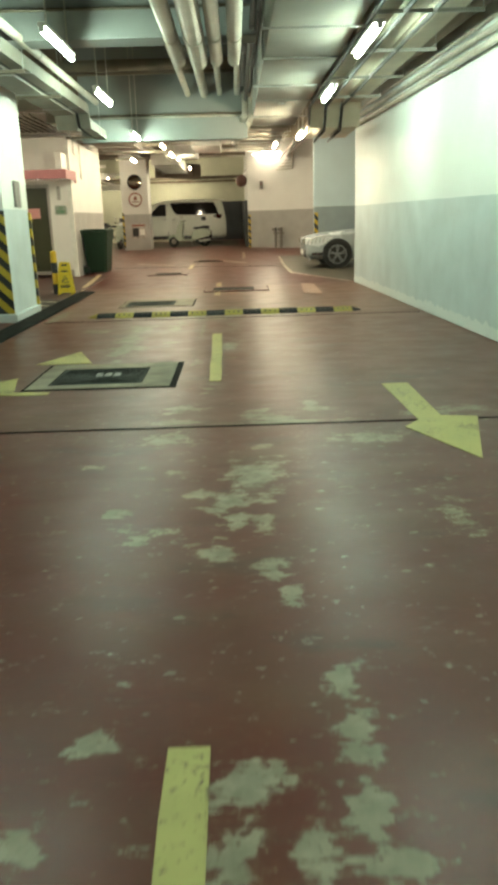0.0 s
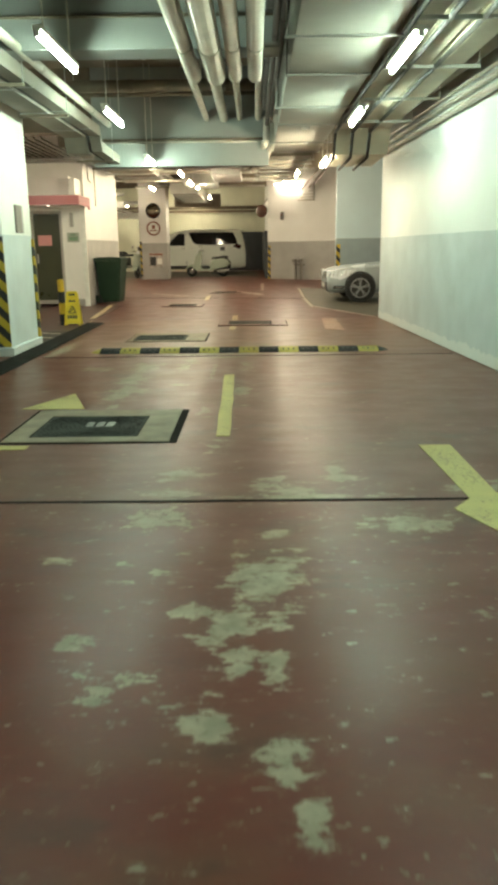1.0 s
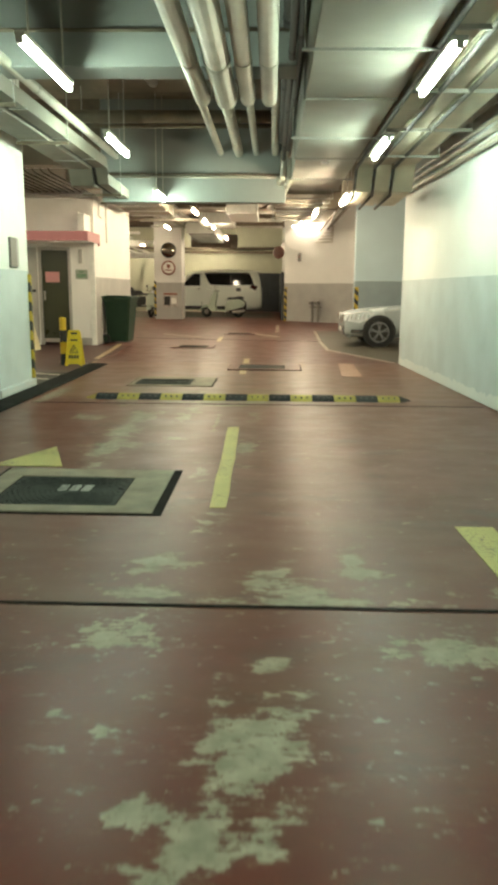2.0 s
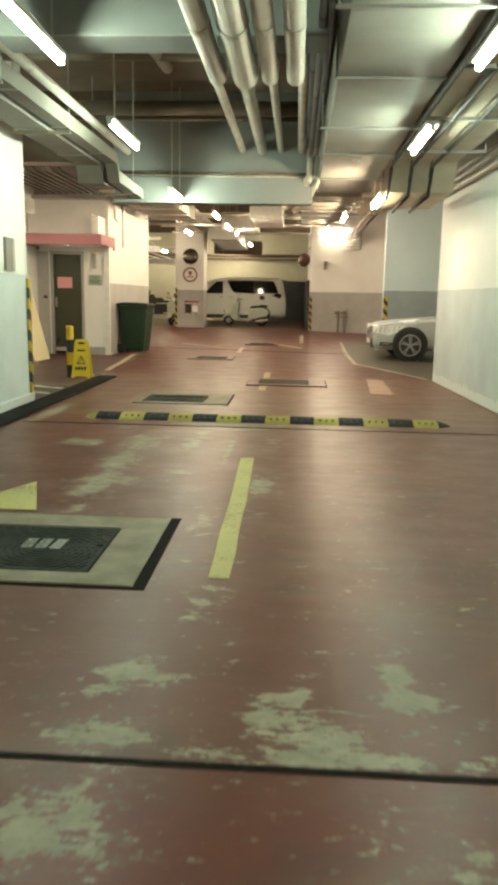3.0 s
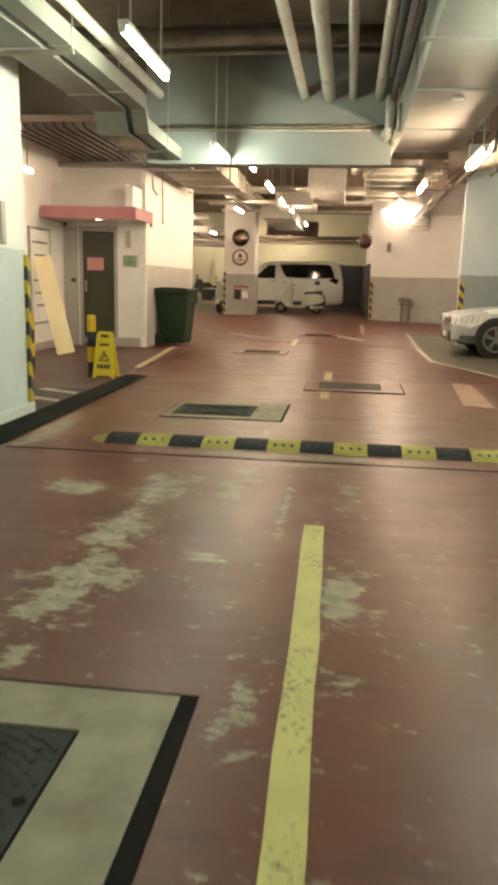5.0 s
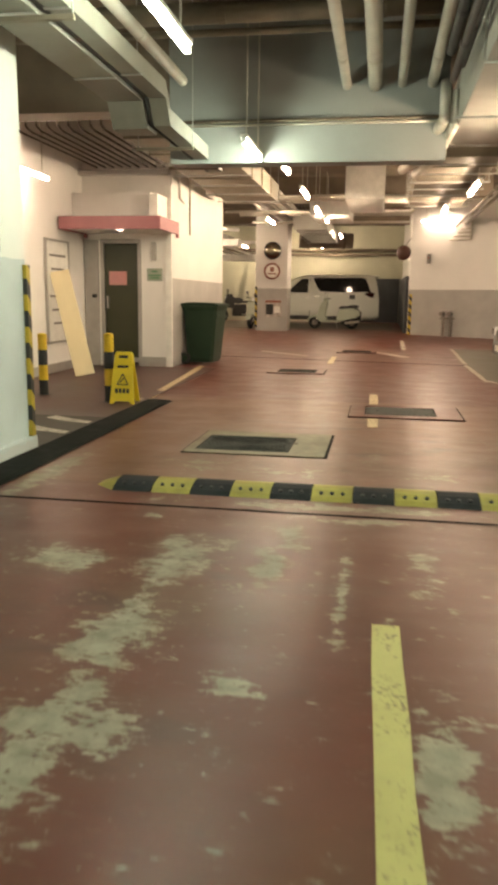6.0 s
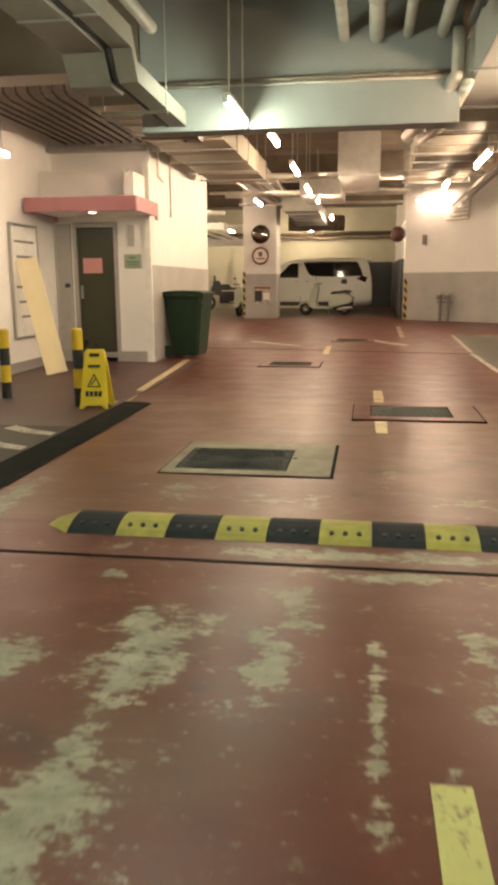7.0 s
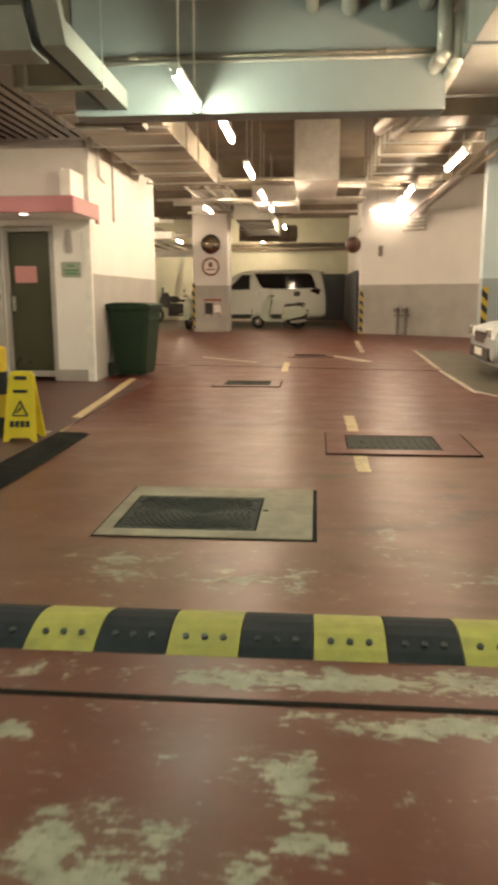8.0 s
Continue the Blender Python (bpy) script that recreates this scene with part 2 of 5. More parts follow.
M_YELLOW_LINE = worn_paint("yellow_marking", (0.39, 0.35, 0.12), under=(0.15, 0.11, 0.06), thr=0.54)
M_HATCH = worn_paint("hatch_marking", (0.40, 0.37, 0.30), under=(0.080, 0.060, 0.045), thr=0.50)
M_YELLOW_FADED = worn_paint("faded_yellow_marking", (0.46, 0.37, 0.21), thr=0.57)
M_WHITE_LINE = worn_paint("white_marking", (0.42, 0.38, 0.31), thr=0.54)
M_PINK_LINE = worn_paint("pinkish_worn_marking", (0.32, 0.20, 0.145), thr=0.55)
M_RUBBER_Y = mat("rubber_yellow", (0.26, 0.22, 0.04), 0.7, vary=0.15, scale=14, dirt=(0.16, 0.13, 0.04), dirt_amount=0.6)
M_RUBBER_K = mat("rubber_black", (0.012, 0.014, 0.016), 0.75, vary=0.3, scale=14, dirt=(0.032, 0.030, 0.026), dirt_amount=0.4, spec=0.18)
M_CONCRETE = mat("cover_concrete", (0.205, 0.178, 0.125), 0.7, vary=0.18, scale=8, bump=0.4, grain=60, dirt=(0.11, 0.068, 0.044), dirt_amount=0.75)
M_APRON_GREY = mat("apron_worn_grey", (0.042, 0.037, 0.027), 0.6, vary=0.3, scale=3, bump=0.3, grain=30, dirt=(0.085, 0.072, 0.052), dirt_amount=0.5, spec=0.25)
M_BAY = mat("bay_grey_screed", (0.066, 0.058, 0.041), 0.45, vary=0.2, scale=2, bump=0.2, grain=30, dirt=(0.05, 0.042, 0.032), dirt_amount=0.5)
M_IRON = mat("cast_iron", (0.022, 0.026, 0.022), 0.7, metal=0.05, spec=0.2, vary=0.3, scale=10, bump=0.5, grain=40, dirt=(0.075, 0.075, 0.06), dirt_amount=0.4)
# pale colour standing in for glints on the iron lid
M_LID_GLINT = worn_paint("pale_lid_glint", (0.22, 0.23, 0.20), under=(0.03, 0.034, 0.03), thr=0.46)
M_GAP = mat("tar_joint", (0.009, 0.008, 0.007), 0.9, vary=0.3, spec=0.1)
M_KERB = mat("kerb_dark_grey", (0.009, 0.010, 0.009), 0.85, vary=0.25, scale=6, bump=0.4, dirt=(0.05, 0.05, 0.042), dirt_amount=0.5, spec=0.06)
M_APRON = mat("apron_dark_red", (0.065, 0.028, 0.022), 0.5, vary=0.25, scale=2, bump=0.3, dirt=(0.05, 0.045, 0.04), dirt_amount=0.8)
M_RED = mat("canopy_faded_red", (0.35, 0.13, 0.135), 0.5, vary=0.08, scale=4)
M_DOOR = mat("door_dark_green_glass", (0.038, 0.040, 0.018), 0.3, vary=0.15, scale=2)
M_FRAME = mat("door_frame_grey", (0.40, 0.37, 0.34), 0.4, metal=0.3, vary=0.08)
M_PINK = mat("pink_notice_paper", (0.60, 0.27, 0.26), 0.7, vary=0.05)
M_GREEN_SIGN = mat("pale_green_sign", (0.30, 0.33, 0.26), 0.5, vary=0.05)
M_GREEN_TEXT = plain("green_lettering", (0.06, 0.20, 0.09), 0.5)
M_BIN = mat("bin_green_plastic", (0.007, 0.027, 0.012), 0.5, vary=0.15, scale=4, bump=0.15, dirt=(0.016, 0.03, 0.02), spec=0.35)
M_SIGN_Y = mat("sign_yellow_plastic", (0.70, 0.50, 0.02), 0.4, vary=0.06, scale=8)
M_BLACK = plain("black_paint", (0.02, 0.02, 0.02), 0.5)
M_POST_Y = mat("post_yellow", (0.66, 0.42, 0.02), 0.45, vary=0.1, scale=10)
M_PLY = mat("plywood", (0.68, 0.57, 0.35), 0.6, vary=0.08, scale=3, bump=0.1, grain=80, stretch=(1, 1, 0.2))
M_CAR_WHITE = mat("car_white_paint", (0.82, 0.84, 0.77), 0.22, vary=0.02, scale=1, bump=0.0)
M_CAR_SILVER = mat("car_silver_paint", (0.50, 0.55, 0.56), 0.26, metal=0.2, vary=0.03, scale=1, bump=0.0)
M_GLASS = plain("tinted_glass", (0.012, 0.012, 0.012), 0.03)
M_TYRE = mat("tyre_rubber", (0.018, 0.018, 0.018), 0.75, vary=0.2, scale=20)
M_RIM = plain("alloy_rim", (0.36, 0.37, 0.38), 0.3, 0.8)
M_CHROME = plain("chrome", (0.75, 0.75, 0.74), 0.12, 1.0)
M_LAMP_CLEAR = plain("headlight_lens", (0.84, 0.86, 0.86), 0.12, 0.1)
M_LAMP_RED = plain("tail_light_lens", (0.04, 0.006, 0.006), 0.15)
M_SCOOTER = mat("scooter_pale_green_paint", (0.42, 0.47, 0.38), 0.25, vary=0.03, bump=0)
M_SEAT = plain("seat_vinyl", (0.03, 0.028, 0.026), 0.5)
M_MIRROR = plain("dark_mirror", (0.30, 0.26, 0.20), 0.08, 1.0)
M_ORANGE = plain("mirror_back_brown", (0.08, 0.032, 0.02), 0.4)
M_SIGN_RED = plain("sign_ring_red", (0.25, 0.09, 0.06), 0.4)
M_POSTER = mat("poster_grey", (0.42, 0.38, 0.34), 0.5, vary=0.4, scale=7)
M_HAZ = stripes("hazard_stripes")
M_HAZ2 = stripes("hazard_stripes_side", way=(0, 1, 1))
M_STEEL = plain("brushed_steel", (0.5, 0.48, 0.45), 0.35, 0.9)
M_BRASS = plain("hydrant_valve_grey", (0.22, 0.20, 0.18), 0.5, 0.4)
M_DARKMACH = plain("dark_machine", (0.03, 0.028, 0.027), 0.4)


# ---------------------------------------------------------------- building blocks
def mesh_of(name, bm, material, smooth=False):
    me = bpy.data.meshes.new(name)
    bmesh.ops.recalc_face_normals(bm, faces=bm.faces)
    if smooth:
        for f in bm.faces:
            f.smooth = True
    bm.to_mesh(me)
    bm.free()
    me.materials.append(material)
    return me


def rise(y):
    """The floor climbs gently beyond the speed hump."""
    return 0.009 * max(0.0, y - 13.0)


def part(name, bm, material, parent, label="", smooth=False):
    ob = new(name, mesh_of(name, bm, material, smooth))
    ob.parent = parent
    return tagged(ob, label) if label else ob


def single(name, bm, material, label, category, kind="", smooth=False, group=""):
    for v in bm.verts:
        v.co.z += rise(v.co.y)
    return tagged(new(name, mesh_of(name, bm, material, smooth)), label, category, group, kind)


def thing(name, label, category, at=(0, 0, 0), turn=0, group="", kind=""):
    ob = new(name)
    ob.matrix_basis = pose(at[0], at[1], at[2] + rise(at[1]), 0, 0, turn)
    return tagged(ob, label, category, group, kind)


def box(bm, x0, x1, y0, y1, z0, z1, bevel=0.0, m=None):
    vs = bmesh.ops.create_cube(bm, size=1, matrix=Matrix.Translation(((x0 + x1) / 2, (y0 + y1) / 2, (z0 + z1) / 2)) @ Matrix.Diagonal((abs(x1 - x0), abs(y1 - y0), abs(z1 - z0), 1)))["verts"]
    if bevel:
        es = list({e for v in vs for e in v.link_edges})
        out = bmesh.ops.bevel(bm, geom=es, offset=bevel, segments=2, affect="EDGES", profile=0.5)
        vs = out["verts"] + [v for v in vs if v.is_valid]
    if m is not None:
        bmesh.ops.transform(bm, matrix=m, verts=list(set(vs)))
    return bm


def B(*a, **k):
    return box(bmesh.new(), *a, **k)


def rod(bm, p, q, r, seg=12, r2=None):
    p, q = Vector(p), Vector(q)
    d = q - p
    bmesh.ops.create_cone(bm, cap_ends=True, segments=seg, radius1=r, radius2=r if r2 is None else r2, depth=d.length,
                          matrix=Matrix.Translation((p + q) / 2) @ d.to_track_quat("Z", "Y").to_matrix().to_4x4())
    return bm


def R(*a, **k):
    return rod(bmesh.new(), *a, **k)


def run(bm, pts, r, seg=10):
    """A pipe along a line of points, with ball joints."""
    for a, c in zip(pts, pts[1:]):
        rod(bm, a, c, r, seg)
    for p in pts[1:-1]:
        bmesh.ops.create_uvsphere(bm, u_segments=seg, v_segments=6, radius=r * 1.03, matrix=Matrix.Translation(p))
    return bm


def prism(bm, pts, axis, a, c):
    """An outline in a plane, drawn out along an axis between a and c."""
    def at(p, v):
        return {"x": (v, p[0], p[1]), "y": (p[0], v, p[1]), "z": (p[0], p[1], v)}[axis]
    lo = [bm.verts.new(at(p, a)) for p in pts]
    hi = [bm.verts.new(at(p, c)) for p in pts]
    bm.faces.new(lo)
    bm.faces.new(hi)
    for i in range(len(pts)):
        j = (i + 1) % len(pts)
        bm.faces.new((lo[i], lo[j], hi[j], hi[i]))
    return bm


def disc(bm, c, axis, r, t, seg=24):
    c, d = Vector(c), Vector(axis).normalized() * t
    return rod(bm, c, c + d, r, seg)


def ring(bm, c, axis, r, tube, seg=28, sides=8):
    q = Vector(axis).to_track_quat("Z", "Y")
    loops = []
    for i in range(seg):
        a = 2 * math.pi * i / seg
        loops.append([bm.verts.new(Vector(c) + q @ Vector(((r + tube * math.cos(2 * math.pi * j / sides)) * math.cos(a), (r + tube * math.cos(2 * math.pi * j / sides)) * math.sin(a), tube * math.sin(2 * math.pi * j / sides)))) for j in range(sides)])
    for i in range(seg):
        for j in range(sides):
            bm.faces.new((loops[i][j], loops[(i + 1) % seg][j], loops[(i + 1) % seg][(j + 1) % sides], loops[i][(j + 1) % sides]))
    return bm


def dome(bm, c, axis, r, depth, seg=20, rows=6):
    q = Vector(axis).to_track_quat("Z", "Y")
    prev = None
    for k in range(rows + 1):
        a = math.pi / 2 * k / rows
        rr, zz = r * math.cos(a), depth * math.sin(a)
        cur = [bm.verts.new(Vector(c) + q @ Vector((rr * math.cos(2 * math.pi * i / seg), rr * math.sin(2 * math.pi * i / seg), zz))) for i in range(seg)] if k < rows else [bm.verts.new(Vector(c) + q @ Vector((0, 0, zz)))]
        if prev:
            for i in range(seg):
                j = (i + 1) % seg
                bm.faces.new((prev[i], prev[j], cur[j], cur[i]) if len(cur) > 1 else (prev[i], prev[j], cur[0]))
        else:
            bm.faces.new(cur)
        prev = cur
    return bm

# ---------------------------------------------------------------- floor and markings
WEAR_NEAR = [
    (0.24, 3.21, 0.18, 0.25), (-0.04, 2.91, 0.08, 0.06), (0.12, 2.82, 0.13, 0.18), (0.27, 2.82, 0.06, 0.07), (0.14, 2.57, 0.07, 0.12),
    (0.27, 2.57, 0.05, 0.05), (0.27, 2.46, 0.05, 0.08), (-0.43, 2.68, 0.05, 0.06), (-0.65, 3.40, 0.06, 0.06), (0.06, 2.22, 0.09, 0.10),
    (0.17, 0.92, 0.10, 0.11), (0.14, 0.72, 0.09, 0.09), (0.44, 1.32, 0.05, 0.11), (0.45, 1.09, 0.06, 0.15), (0.44, 0.86, 0.06, 0.12),
    (0.48, 0.68, 0.08, 0.08), (-0.22, 1.09, 0.06, 0.05), (-0.34, 0.77, 0.07, 0.06), (0.30, 0.72, 0.06, 0.13), (0.27, 2.06, 0.07, 0.10), (0.33, 1.86, 0.05, 0.09),
]
WEAR_JOINT = [
    (-0.21, 4.65, 0.12, 0.10), (-0.29, 4.55, 0.11, 0.05), (0.31, 4.53, 0.10, 0.08), (0.24, 4.38, 0.07, 0.10), (0.41, 4.32, 0.12, 0.11),
    (0.67, 4.64, 0.06, 0.26), (0.74, 4.53, 0.05, 0.07), (-0.24, 4.27, 0.17, 0.10), (0.43, 4.22, 0.40, 0.05), (1.45, 4.35, 0.30, 0.08),
    (-1.04, 7.98, 0.15, 0.36), (-1.02, 7.36, 0.24, 0.14), (-1.04, 7.08, 0.14, 0.24), (-1.01, 8.80, 0.15, 0.36), (-1.52, 8.72, 0.22, 0.16),
    (-0.26, 3.86, 0.16, 0.14), (0.95, 3.80, 0.22, 0.14), (0.30, 3.68, 0.07, 0.06), (-0.98, 6.64, 0.06, 0.10), (0.09, 7.34, 0.09, 0.36),
]
WEAR_HUMP = [
    (-0.58, 8.74, 0.07, 0.26),     (-0.98, 7.50, 0.09, 0.20), (-0.81, 7.40, 0.10, 0.06), (-0.24, 8.54, 0.03, 0.42), (-0.50, 9.84, 0.62, 0.07), (-0.20, 9.60, 0.32, 0.06),
    (-1.08, 9.04, 0.12, 0.12), (-0.56, 9.35, 0.08, 0.11), (-1.33, 9.49, 0.06, 0.05), (0.05, 9.85, 0.26, 0.07), (-1.44, 9.85, 0.10, 0.06),
    (-2.30, 10.40, 0.09, 0.80),
]
FAINT = [
    (-0.22, 3.23, 0.11, 0.11), (-0.20, 3.95, 0.20, 0.14), (0.31, 4.40, 0.16, 0.20), (1.63, 4.42, 0.31, 0.16), (1.11, 2.61, 0.12, 0.26),
    (-0.25, 2.43, 0.14, 0.14), (-0.05, 5.29, 0.09, 0.20), (-0.20, 6.44, 0.08, 0.25), (0.09, 6.62, 0.08, 0.09), (-0.60, 9.00, 0.10, 0.12),
    (-0.54, 7.68, 0.12, 0.12), (0.11, 8.86, 0.09, 0.41), (-0.86, 9.06, 0.12, 0.10), (-1.36, 10.86, 0.22, 0.26), (-0.48, 9.13, 0.09, 0.12),
    (-0.58, 10.71, 0.06, 0.24), (0.30, 10.80, 0.20, 0.12), (-0.78, 10.70, 0.30, 0.10), (-0.15, 11.30, 0.06, 0.30),
]
FILM = [(0.8, 3.4, 0.8, 1.2), (-0.6, 4.2, 0.8, 0.8), (0.9, 7.4, 0.7, 2.6), (-0.9, 8.3, 0.5, 1.4), (0.9, 5.6, 1.2, 0.6), (-0.1, 6.0, 0.4, 1.2), (-0.4, 11.0, 1.4, 0.8), (0.6, 11.8, 1.0, 1.2),
        (-0.8, 16.0, 1.2, 1.6), (0.3, 21.5, 2.0, 1.5), (0.3, 1.5, 0.8, 1.2), (-0.6, 13.0, 1.2, 0.8)]


def amount(spots, x, y):
    best = 9.0
    for a, b, c, d in spots:
        best = min(best, ((x - a) / c) ** 2 + ((y - b) / d) ** 2)
    return math.exp(-best)


def floor_sheet():
    xs = [-16, -12, -9, -7, -5, -3.4, -3.0] + [-2.6 + 0.04 * i for i in range(112)] + [2.0, 2.4, 2.8, 3.4, 5, 7, 9]
    ys = [-8, -5, -3, -1.5, -0.5] + [0.0 + 0.04 * i for i in range(300)] + [12.0 + 0.1 * i for i in range(29)] + [15.0 + 0.5 * i for i in range(26)] + [28, 32, 36, 40]
    verts, wear, film, faded = [], [], [], []
    spots = WEAR_NEAR + WEAR_JOINT + WEAR_HUMP
    for y in ys:
        for x in xs:
            verts.append((x, y, rise(y)))
            wear.append(max(amount(spots, x, y), 0.62 * amount(FAINT, x, y)))
            faded.append(1.0 if 10.2 < y < 14.45 else 0.28 if 4.2 < y <= 10.2 else 0.0)
            film.append(min(1.0, 0.12 + amount(FILM, x, y)))
    w = len(xs)
    faces = [(j * w + i, j * w + i + 1, (j + 1) * w + i + 1, (j + 1) * w + i) for j in range(len(ys) - 1) for i in range(w - 1)]
    me = bpy.data.meshes.new("floor")
    me.from_pydata(verts, [], faces)
    for key, values in (("wear", wear), ("film", film), ("faded", faded)):
        me.attributes.new(key, "FLOAT", "POINT").data.foreach_set("value", values)
    me.materials.append(M_FLOOR)
    return tagged(new("floor", me), "worn red-painted concrete car park floor with bare patches", "floor", kind="structure")


floor = floor_sheet()


def marking(name, pts, material, label, z=0.004, group=""):
    """A thick coat of paint on the floor, from its outline."""
    return single(name, prism(bmesh.new(), pts, "z", z - 0.003, z), material, label, "road marking", kind="structure", group=group)


def dash(x0, y0, x1, y1, w, material=M_YELLOW_LINE, label="worn yellow centre line dash on the floor", name="lane_dash", z=0.004):
    n = 8
    left = [(x0 + (x1 - x0) * i / n - w / 2 + random.uniform(-0.006, 0.006), y0 + (y1 - y0) * i / n) for i in range(n + 1)]
    right = [(x + w + random.uniform(-0.006, 0.006), y) for x, y in reversed(left)]
    return marking(name, left + right, material, label, z=z, group="lane markings")


dash(0.015, -0.9, 0.02, 1.065, 0.105)
dash(-0.024, 5.57, -0.062, 8.24, 0.10)
dash(-0.165, 14.36, -0.17, 15.2, 0.10, M_YELLOW_FADED)
dash(-0.16, 12.8, -0.165, 13.32, 0.10, M_YELLOW_FADED)
dash(-0.98, 19.3, -1.0, 20.8, 0.10, M_YELLOW_FADED)
dash(-2.78, 14.08, -3.06, 18.2, 0.10, M_YELLOW_FADED, label="yellow edge line running to the lobby corner", name="edge_line", z=0.010)
marking("bay_floor", [(2.45, 14.75), (7, 14.75), (7, 21.7), (2.38, 21.74), (2.38, 23.6), (1.54, 23.6), (1.46, 19.7), (1.48, 17.2)], M_BAY, "grey unpainted screed of the parking bay", z=0.0035)
marking("bay_floor", [(-12, 31.9), (0.3, 31.9), (0.3, 37.5), (-12, 37.5)], M_BAY, "grey unpainted screed of the van bay", z=0.0035)
dash(1.44, 17.0, 1.40, 19.6, 0.07, M_WHITE_LINE, "faded white parking bay line", "bay_line")
dash(1.42, 19.9, 1.50, 23.6, 0.07, M_WHITE_LINE, "faded white parking bay line", "bay_line")
dash(0.42, 23.0, 0.45, 26.5, 0.10, M_WHITE_LINE, "faded white parking bay line", "bay_line")
dash(2.40, 14.75, 1.46, 17.2, 0.07, M_WHITE_LINE, "faded white parking bay line", "bay_line")
marking("bay_line", [(-2.6, 21.7), (-1.55, 20.7), (-1.5, 20.85), (-2.6, 21.9)], M_WHITE_LINE, "faded white slanting line on the floor", group="lane markings")
marking("bay_line", [(-0.5, 22.6), (0.35, 20.9), (0.5, 21.1), (-0.35, 22.7)], M_WHITE_LINE, "faded white slanting line on the floor", group="lane markings")
marking("bay_line", [(1.32, 12.7), (1.62, 12.6), (1.66, 14.4), (1.42, 14.5)], M_PINK_LINE, "faded pinkish arrow stub on the floor", group="lane markings")
marking("direction_arrow", [(1.275, 5.27), (1.48, 5.27), (1.475, 4.25), (1.70, 4.20), (1.46, 3.32), (1.19, 4.0), (1.31, 4.16)], M_YELLOW_LINE, "yellow direction arrow painted on the floor")
marking("direction_arrow", [(-1.20, 6.56), (-1.43, 7.25), (-1.72, 6.57), (-1.55, 6.56)], M_YELLOW_LINE, "head of a yellow direction arrow cut by the cover")
marking("direction_arrow", [(-1.31, 5.24), (-1.48, 5.24), (-1.92, 5.3), (-1.97, 5.7), (-1.72, 5.92), (-1.64, 5.55), (-1.60, 5.36), (-1.31, 5.34)], M_YELLOW_LINE, "tail of a yellow direction arrow beside the cover")
marking("apron_strip", [(-4.97, 11.15), (-2.77, 11.15), (-2.77, 13.62), (-4.97, 13.95)], M_APRON_GREY, "grey worn strip of the apron beside the kerb", z=0.0075)
for i in range(5):
    y = 11.75 + 0.56 * i
    marking("hatch_line", [(-3.35, y + 0.26), (-3.1, y + 0.10), (-2.82, y + 0.02), (-2.82, y + 0.13), (-3.06, y + 0.24), (-3.30, y + 0.40)], M_HATCH, "faded white hatching in front of the lobby", z=0.0115)

single("expansion_joint", B(-5, 2.9, 4.145, 4.172, -0.01, 0.003), M_GAP, "dark expansion joint across the floor", "floor joint", kind="structure")
# drawn wider than the joint itself, so its shadow is part of the strip
single("expansion_joint", B(-2.4, 2.6, 9.680, 9.706, -0.01, 0.003), M_GAP, "thin dark joint before the speed hump, its shadow drawn into the width", "floor joint", kind="structure")
single("expansion_joint", prism(bmesh.new(), [(-3.4, 20.3), (2.4, 19.4), (2.4, 19.44), (-3.4, 20.34)], "z", -0.01, 0.003), M_GAP, "dark crooked joint across the floor", "floor joint", kind="structure")


